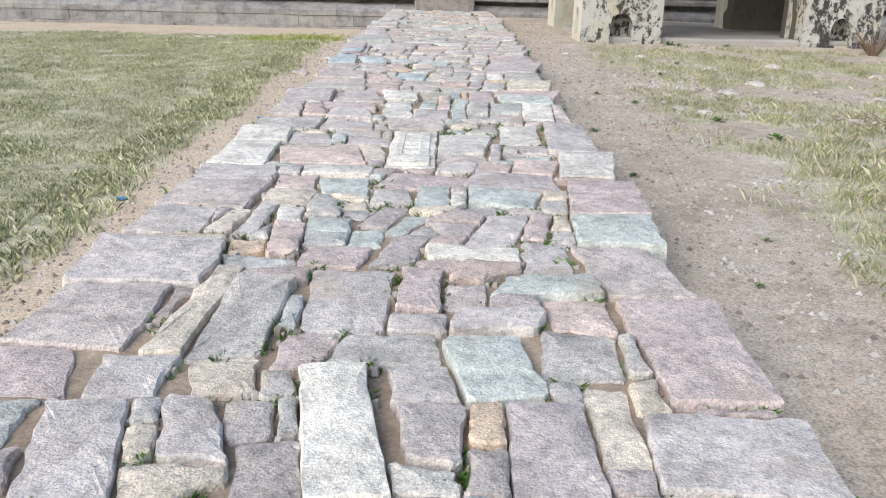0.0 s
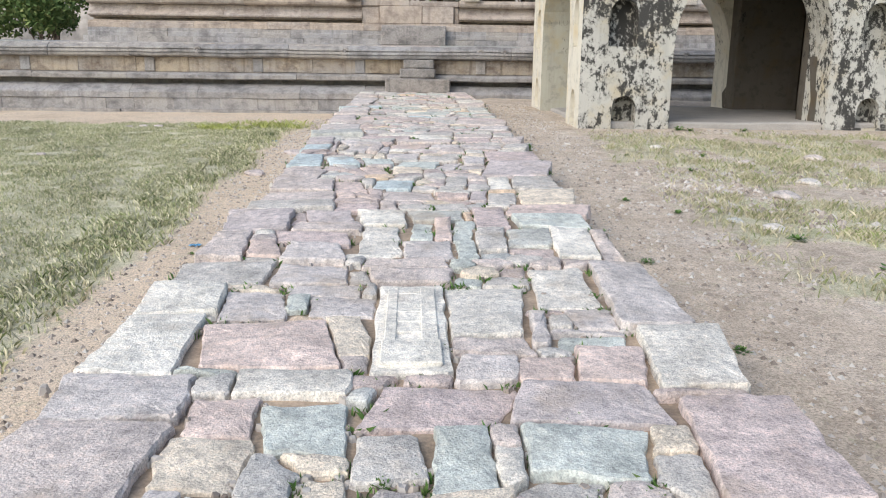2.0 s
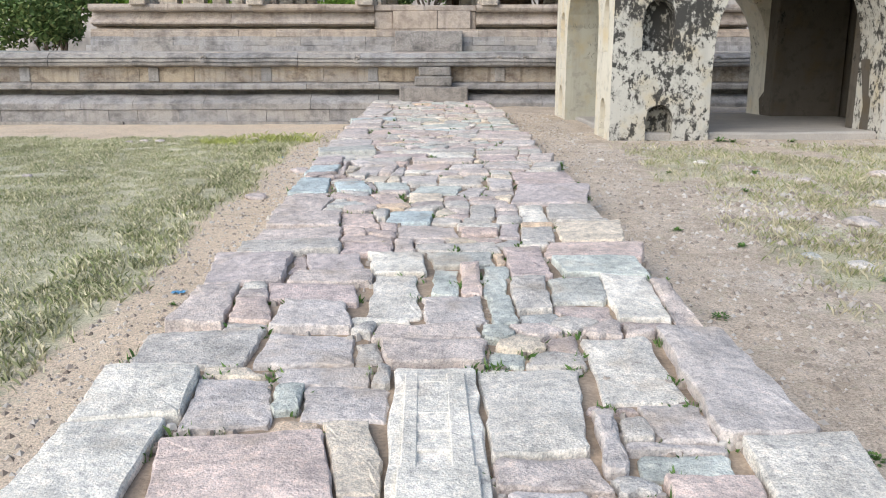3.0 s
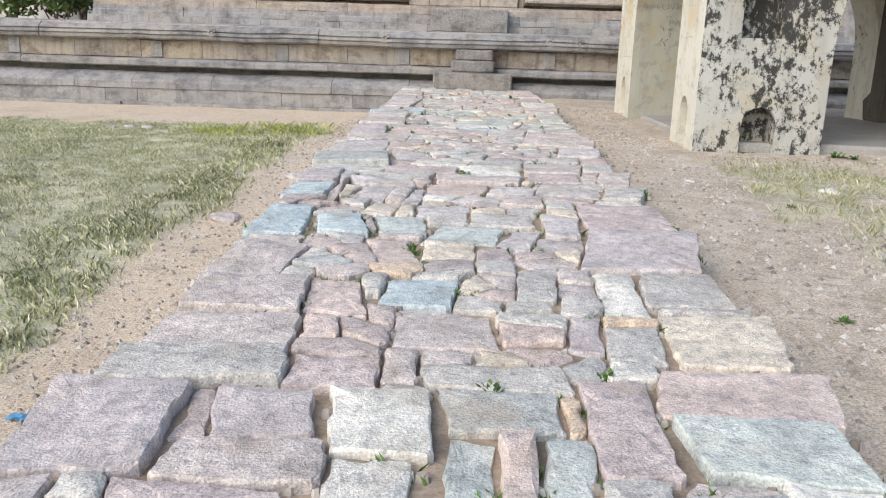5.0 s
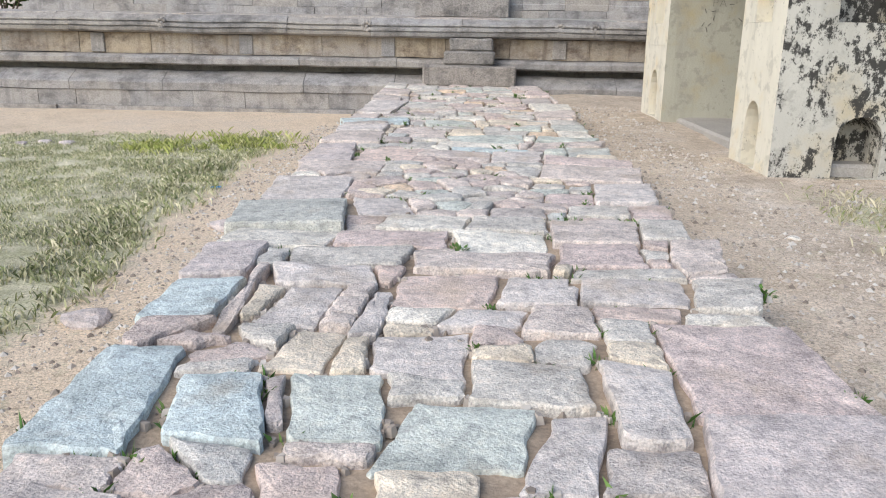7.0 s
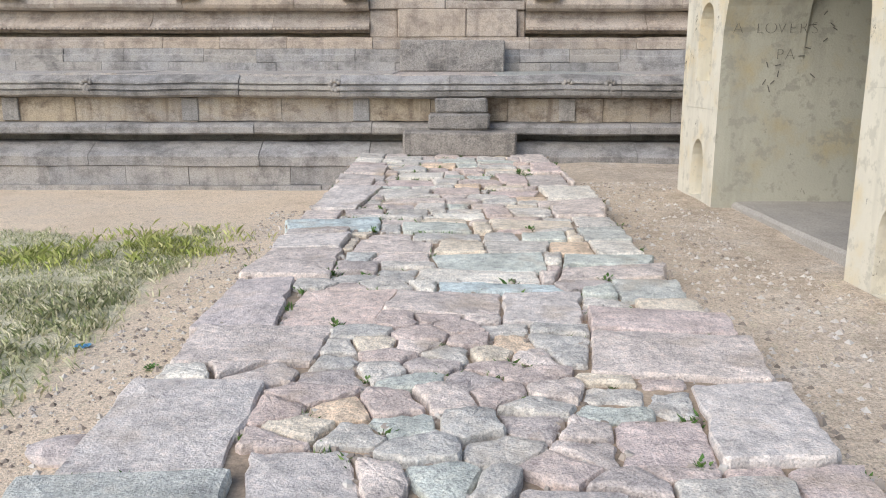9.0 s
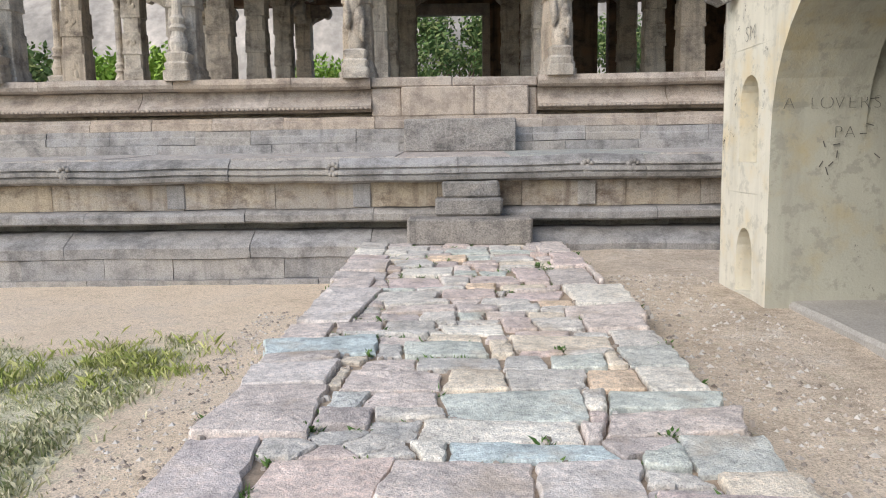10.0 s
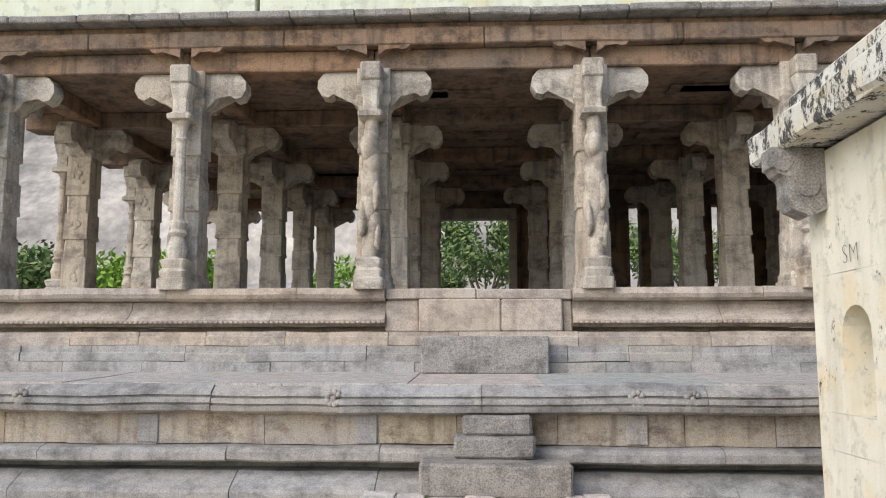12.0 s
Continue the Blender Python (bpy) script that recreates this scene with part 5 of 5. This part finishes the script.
laid = []      # outline, kerb, tone, lowest y, highest y
for x0, x1, y0, y1, lean, tone in [CARVED] + STONES_A + STONES_B + STONES_C + STONES_D + STONES_E + STONES_F + STONES_G + STONES_H + STONES_I + STONES_J + STONES_K + STONES_L + STONES_M:
    w, h = min(0.05, (x1 - x0) * 0.12), min(0.05, (y1 - y0) * 0.12)
    j = [0.0] * 8 if tone == 0 and y0 == 5.73 else [pr_.uniform(-1, 1) for _ in range(8)]
    g = 0.03
    if x0 < -1.45:
        x0 = min(x0, left_edge(y0) + pr_.uniform(-0.04, 0.03))
    poly = [(x0 - g + j[0] * w, y0 - g + j[1] * h), (x1 + g + j[2] * w, y0 - g + j[3] * h),
            (x1 + g + lean + j[4] * w, y1 + g + j[5] * h), (x0 - g + lean + j[6] * w, y1 + g + j[7] * h)]
    kerb = min(x0, x0 + lean) < -1.45 or max(x1, x1 + lean) > 1.0
    laid.append([poly, kerb, tone])
for i in range(len(laid)):
    for k in range(i + 1, len(laid)):
        p, q = laid[i][0], laid[k][0]
        if abs(p[0][1] - q[0][1]) > 2 or len(p) < 3 or len(q) < 3:
            continue
        gap, n, d = parting(p, q)
        if gap < 0 and n:
            if i == 0:
                d -= gap / 2
            else:
                laid[i][0] = clip(p, n, d)
            laid[k][0] = clip(q, (-n[0], -n[1]), -d)
laid = [s for s in laid if len(s[0]) > 2 and area(s[0]) > 0.006]
# free kerb slabs where the edges are still open
for side in (-1, 1):
    y = -4.0
    while y < 23.5:
        ye = min(23.72, y + pr_.uniform(0.4, 0.95))
        wide = pr_.uniform(0.3, 0.55)
        poly = rect(left_edge(y) + pr_.uniform(-.04, .03), left_edge(y) + wide, y, ye) if side < 0 else rect(RIGHT - wide, RIGHT + pr_.uniform(-.03, .03), y, ye)
        for p, *_ in laid:
            if len(poly) < 3 or abs(p[0][1] - y) > 2:
                continue
            gap, n, d = parting(p, poly)
            if gap < 0 and n:
                poly = clip(poly, (-n[0], -n[1]), -d + gap / 2)
        if len(poly) > 2 and area(poly) > 0.05:
            laid.append([poly, True, 4])
        y = ye
# squarish stones in rough courses near the steps
y = 16.7
while y < 23.6:
    ye = min(23.72, y + pr_.uniform(0.2, 0.42))
    x = left_edge(y) + 0.1
    while x < RIGHT - 0.1:
        xe = min(RIGHT, x + pr_.uniform(0.2, 0.62))
        t = [pr_.uniform(-0.035, 0.035) for _ in range(6)]
        poly = [(x + t[0], y + t[1]), (xe + t[2], y + t[3]), (xe + t[4], ye), (x + t[5], ye)]
        for p, *_ in laid:
            if len(poly) < 3 or abs(p[0][1] - y) > 2:
                continue
            gap, n, d = parting(p, poly)
            if gap < 0 and n:
                poly = clip(poly, (-n[0], -n[1]), -d + gap / 2)
        if len(poly) > 2 and area(poly) > 0.02:
            laid.append([poly, False, None])
        x = xe
    y = ye
# smaller stones packed into what is left
SQ = 0.8
scaled = [[(x * SQ, y) for x, y in p] for p, *_ in laid]
sites, cells = [], collections.defaultdict(list)
for i, p in enumerate(scaled):
    for c in range(int(math.floor(min(q[1] for q in p) - 0.4)), int(math.floor(max(q[1] for q in p) + 0.4)) + 1):
        cells[c].append(i)
site_rows = collections.defaultdict(list)
for k in range(46000):
    y = pr_.uniform(-4.0, 23.7)
    x = pr_.uniform((left_edge(y) + 0.07) * SQ, (RIGHT - 0.07) * SQ)
    apart = 0.27 if k < 9000 else pr_.uniform(0.19, 0.27) if k < 22000 else 0.15
    c = int(math.floor(y))
    if any((x - a) ** 2 + (y - b) ** 2 < apart * apart for m in (c - 1, c, c + 1) for a, b in site_rows[m]):
        continue
    if any(holds(scaled[i], x, y) or nearest_on(scaled[i], x, y)[0] < (0.045 if k < 22000 else 0.03) ** 2 for i in cells[c]):
        continue
    site_rows[c].append((x, y))
    sites.append((x, y))
for x, y in sites:
    c = int(math.floor(y))
    poly = rect(max(x - 0.34, left_edge(y) * SQ), min(x + 0.34, RIGHT * SQ), y - 0.24, min(y + 0.24, 23.72))
    for i in cells[c]:
        d2, qx, qy = nearest_on(scaled[i], x, y)
        if d2 < 0.2 and len(poly) > 2:
            d = math.sqrt(d2)
            n = ((qx - x) / d, (qy - y) / d)
            poly = clip(poly, n, n[0] * qx + n[1] * qy)
    for m in (c - 1, c, c + 1):
        for a, b in site_rows[m]:
            if (a, b) != (x, y) and (a - x) ** 2 + (b - y) ** 2 < 0.5 and len(poly) > 2:
                d = math.hypot(a - x, b - y)
                n = ((a - x) / d, (b - y) / d)
                poly = clip(poly, n, n[0] * (a + x) / 2 + n[1] * (b + y) / 2)
    if len(poly) > 2:
        laid.append([[(u / SQ, v) for u, v in poly], False, None])
stones = [tuple(s) for s in laid]
PB = Vector(path.location)


def stone_points(poly, kerb, r, tone):
    """Rings of a worn slab: foot, shoulder, rim, crown."""
    p = shrink(poly, r.uniform(0.002, 0.008))
    if len(p) < 3 or area(p) < 0.0015:
        return None
    # knock off corners of the smaller stones
    if tone is None:
        for _ in range(r.choice((0, 0, 1, 1))):
            c = (sum(q[0] for q in p) / len(p), sum(q[1] for q in p) / len(p))
            a = r.uniform(0, 6.28)
            n = (math.cos(a), math.sin(a))
            far = max(n[0] * q[0] + n[1] * q[1] for q in p)
            p = clip(p, n, far - (far - n[0] * c[0] - n[1] * c[1]) * r.uniform(0.06, 0.25))
    # rounded corners, then wavering edges
    soft_ = []
    for a, b in zip(p, p[1:] + p[:1]):
        l = math.hypot(b[0] - a[0], b[1] - a[1])
        if l < 0.012:
            continue
        cut = min(0.28, r.uniform(0.006, 0.028) / l)
        soft_ += [(a[0] + (b[0] - a[0]) * cut, a[1] + (b[1] - a[1]) * cut), (b[0] - (b[0] - a[0]) * cut, b[1] - (b[1] - a[1]) * cut)]
    pts = []
    for a, b in zip(soft_, soft_[1:] + soft_[:1]):
        l = math.hypot(b[0] - a[0], b[1] - a[1])
        if l < 0.008:
            continue
        pts.append(a)
        n = min(8, int(l / 0.055))
        for k in range(n):
            f = (k + 1) / (n + 1)
            x, y = a[0] + (b[0] - a[0]) * f, a[1] + (b[1] - a[1]) * f
            j = 0.022 * (noise.noise((x * 6, y * 6, 2.0)) - 0.15) + r.uniform(-0.005, 0.005)
            pts.append((x + j * (b[1] - a[1]) / l, y - j * (b[0] - a[0]) / l))
    if len(pts) < 4:
        return None
    cx, cy = sum(q[0] for q in pts) / len(pts), sum(q[1] for q in pts) / len(pts)
    tx, ty, lift = r.gauss(0, 0.022), r.gauss(0, 0.022), r.uniform(-0.016, 0.018) + (0.012 if kerb else 0)
    if abs(cx + 0.295) < 0.02 and abs(cy - 6.34) < 0.05:
        tx, ty, lift = 0.0, 0.0, 0.004

    def top(x, y):
        return path_z(y) + lift + tx * (x - cx) + ty * (y - cy) + 0.008 * noise.noise((x * 5, y * 5, 8.0 + cx))
    lay1 = [(x + (x - cx) * 0.02, y + (y - cy) * 0.02, top(x, y) - 0.13) for x, y in pts]
    lay2 = [(x, y, top(x, y) - r.uniform(0.006, 0.024)) for x, y in pts]
    lay3 = []
    for x, y in pts:
        k = 1 - r.uniform(0.004, 0.014) / max(0.04, math.hypot(x - cx, y - cy))
        lay3.append((cx + (x - cx) * k, cy + (y - cy) * k, top(x, y) - r.uniform(0.0, 0.005)))
    lay4 = [(cx + (x - cx) * 0.62, cy + (y - cy) * 0.62, top(x, y) + r.uniform(0.0, 0.006)) for x, y in pts]
    return [lay1, lay2, lay3, lay4], (cx, cy, top(cx, cy) + r.uniform(0, 0.006))


def stone_faces(layers, crown):
    verts = [Vector(v) - PB for l in layers for v in l] + [Vector(crown) - PB]
    n = len(layers[0])
    faces = []
    for l in range(len(layers) - 1):
        for i in range(n):
            faces.append((l * n + i, l * n + (i + 1) % n, (l + 1) * n + (i + 1) % n, (l + 1) * n + i))
    last = (len(layers) - 1) * n
    faces += [(last + i, last + (i + 1) % n, len(verts) - 1) for i in range(n)]
    return verts, faces


def smooth_crown(me, faces):
    """Worn tops are shaded round, hewn flanks are not."""
    n = sum(1 for q in faces if len(q) == 3)
    me.polygons.foreach_set("use_smooth", [i >= len(faces) - n for i in range(len(faces))])


rest_v, rest_f, joints = [], [], []
count = {True: 0, False: 0}
sr = random.Random(17)
for poly, kerb, tone in stones:
    got = stone_points(poly, kerb, sr, tone)
    if not got:
        continue
    v, f = stone_faces(*got)
    cy = got[1][1]
    joints += [q for q in got[0][0] if sr.random() < 0.07]
    if tone is None and (not 1.6 < cy < 13.5 or count[kerb] >= 300) and not kerb:
        o = len(rest_v)
        rest_v += v
        rest_f += [tuple(i + o for i in q) for q in f]
        continue
    count[kerb] += 1
    name = "kerb_slab" if kerb else "paving_stone"
    me = bpy.data.meshes.new(name)
    me.from_pydata(v, [], f)
    me.materials.append(kerb_mat if tone == 4 else pave if tone is None else SOLO[tone])
    smooth_crown(me, f)
    ob = new(name, me)
    ob.parent = path
me = bpy.data.meshes.new("paving_rest")
me.from_pydata(rest_v, [], rest_f)
me.materials.append(pave_far)
ob = new("paving_rest", me)
ob.parent = path
tagged(ob, "smaller granite paving stones", kind="stuff")

# the earth bed, with rough rubble sides
bm = bmesh.new()
ny, nx = 300, 34
rows_ = []
for j in range(ny + 1):
    y = -4 + 27.75 * j / ny
    row = []
    for i in range(nx + 1):
        f = i / nx
        x = left_edge(y) + 0.05 + (RIGHT - 0.05 - left_edge(y) - 0.05) * f
        z = path_z(y) - 0.036 + 0.014 * noise.noise((x * 3, y * 3, 1)) + 0.022 * noise.noise((x * 1.1, y * 1.1, 9))
        if i in (0, nx):
            z = ground_z(x, y) - 0.1
        row.append(bm.verts.new(Vector((x, y, z)) - PB))
    rows_.append(row)
for a, b in zip(rows_, rows_[1:]):
    for i in range(nx):
        bm.faces.new((a[i], a[i + 1], b[i + 1], b[i]))
part("earth_bed", bm, bed_mat, path, "sandy earth between the stones", smooth=True)
# rubble facing under the kerbs
fr = random.Random(8)
for side in (-1, 1):
    verts, faces = [], []
    y = 0.0
    while y < 23.7:
        ye = y + fr.uniform(0.18, 0.45)
        x = left_edge(y) + 0.02 if side < 0 else RIGHT - 0.02
        z1, z0 = path_z(y) - 0.10, ground_z(x + side * 0.1, y) - 0.08
        if z1 > z0 + 0.05:
            bmx = bmesh.new()
            box(bmx, min(x, x - side * 0.2), max(x, x - side * 0.2), y + 0.008, ye - 0.008, z0, z1, 0.02, 0.02)
            bmx.verts.ensure_lookup_table()
            o = len(verts)
            bmx.verts.index_update()
            verts += [v.co - PB for v in bmx.verts]
            faces += [tuple(v.index + o for v in q.verts) for q in bmx.faces]
            bmx.free()
        y = ye
    me = bpy.data.meshes.new("side_rubble")
    me.from_pydata(verts, [], faces)
    me.materials.append(pave_far)
    ob = new("side_rubble", me)
    ob.parent = path
    tagged(ob, "rubble facing of the causeway", kind="stuff")

# ribs that frame the sunk squares of the carved white slab
bm = bmesh.new()
zc = path_z(6.3) - PB.z
X0, X1, Y0, Y1 = -0.43 - PB.x, -0.16 - PB.x, 5.80 - PB.y, 6.88 - PB.y
for a, b in ((X0, X0 + 0.06), (X1 - 0.085, X1)):
    box(bm, a, b, Y0, Y1, -0.05, 0.020, 0.005)
for k in range(6):
    y = Y0 + 0.27 + (Y1 - Y0 - 0.33) * k / 5
    box(bm, X0 + 0.05, X1 - 0.05, y - 0.032, y + 0.032, -0.05, 0.016, 0.005)
box(bm, X0 - 0.01, X1 + 0.01, Y0 - 0.02, Y0 + 0.26, -0.05, 0.025, 0.005)
for v in bm.verts:
    v.co.z += zc + (v.co.y - (Y0 + Y1) / 2) * 0.034
part("carved_slab_grid", bm, SOLO[0], path, "white carved slab with sunk squares")

# rubble chips wedged in the joints
cr = random.Random(23)
verts, faces = [], []
for x, y, z in joints:
    for k in range(4):
        s = cr.uniform(0.008, 0.03)
        a, q, w = cr.uniform(0, 6.28), Vector((x + cr.gauss(0, 0.03), y + cr.gauss(0, 0.03), path_z(y) - 0.034)), len(verts)
        verts += [q + Vector((s * math.cos(a + m * 1.26) * cr.uniform(0.7, 1.3), s * math.sin(a + m * 1.26), -0.01)) - PB for m in range(5)]
        verts += [q + Vector((s * 0.6 * math.cos(a + m * 1.26), s * 0.6 * math.sin(a + m * 1.26), s * cr.uniform(0.6, 1.1))) - PB for m in range(5)]
        faces += [(w + m, w + (m + 1) % 5, w + 5 + (m + 1) % 5, w + 5 + m) for m in range(5)] + [tuple(w + 5 + m for m in range(5))]
me = bpy.data.meshes.new("joint_rubble")
me.from_pydata(verts, [], faces)
me.materials.append(pebble_mat)
ob = new("joint_rubble", me)
ob.parent = path
tagged(ob, "small rubble chips in the joints", kind="stuff")

# green growth in the joints
jg = random.Random(3)
tufts = []
for x, y, z in joints:
    if noise.noise((x * 1.5, y * 1.5, 77)) > (-0.15 if y < 8 else 0.08):
        zz = path_z(y) - 0.05
        for k in range(jg.randint(8, 30)):
            tufts.append((x + jg.gauss(0, 0.02), y + jg.gauss(0, 0.02), zz, jg.uniform(0.5, 1.2)))
blades("joint_grass", tufts, weed_mat, "small green weeds in the joints of the path", 0.055, 1.1, 0.007)
for k in range(40):
    x, y, z = jg.choice(joints)
    bm = bmesh.new()
    leaf_clump(bm, 0, 0, 0, jg.uniform(0.04, 0.075), 30, jg)
    solo("joint_weed", bm, weed_mat, "tiny green weed in a joint of the path", "weed", group="weeds in the path", at=(x, y, path_z(y) - 0.03))


# ---- writing ----
def lettering(text, size, m, parent, label):
    """Scratched capitals, a mesh for each letter, centred on m."""
    letters = [c for c in enumerate(text) if c[1] != " "]
    for k, c in letters:
        cu = bpy.data.curves.new("letter", "FONT")
        cu.body, cu.size, cu.extrude, cu.align_x, cu.offset = c, size, 0.001, "CENTER", -0.035 * size
        tmp = bpy.data.objects.new("letter", cu)
        me = bpy.data.meshes.new_from_object(tmp)
        bpy.data.objects.remove(tmp)
        me.materials.clear()
        me.materials.append(ink_mat)
        ob = new("letter", me)
        ob.parent = parent
        ob.matrix_basis = m @ Matrix.Translation(((k - (len(text) - 1) / 2) * size * 0.66, 0, 0))
        tagged(ob, label)


lettering("SM", 0.22, Matrix.Translation(Vector((PX0 - 0.012, 20.72, 3.46)) - PO) @ Matrix.Rotation(radians(-90), 4, "Z") @ Matrix.Rotation(radians(90), 4, "X"), pav, "scratched dark letters SM")
row2 = [o for o in bpy.data.objects if o.name.startswith("stone_pillar") and abs(o.location.x + 5.0) < 0.1 and abs(o.location.y - 30.25) < 0.1]
for o in row2:
    lettering("13", 0.16, Matrix.Translation((-0.14, -0.285, 1.78)) @ Matrix.Rotation(radians(90), 4, "X"), o, "painted dark number 13")
for text, x, z, size in (("A LOVERS", 3.08, 2.78, 0.17), ("PA", 3.2, 2.52, 0.16)):
    lettering(text, size, Matrix.Translation(Vector((x, WB - (0.045 if z > 2.6 else 0.018), z)) - PO) @ Matrix.Rotation(radians(90), 4, "X"), pav, "scratched dark letters on plaster")
mk = random.Random(31)
for k in range(16):
    bm = bmesh.new()
    x, z = mk.uniform(3.0, 3.7), mk.uniform(2.2, 3.0)
    box(bm, -0.04 * mk.uniform(0.5, 1.2), 0.03, -0.002, 0.002, -0.004, 0.004, 0.0)
    ob = part("scratch_mark", bm, ink_mat, pav)
    ob.matrix_basis = Matrix.Translation(Vector((x, WB - 0.012, z)) - PO) @ Matrix.Rotation(mk.uniform(0, 3.1), 4, "Y")
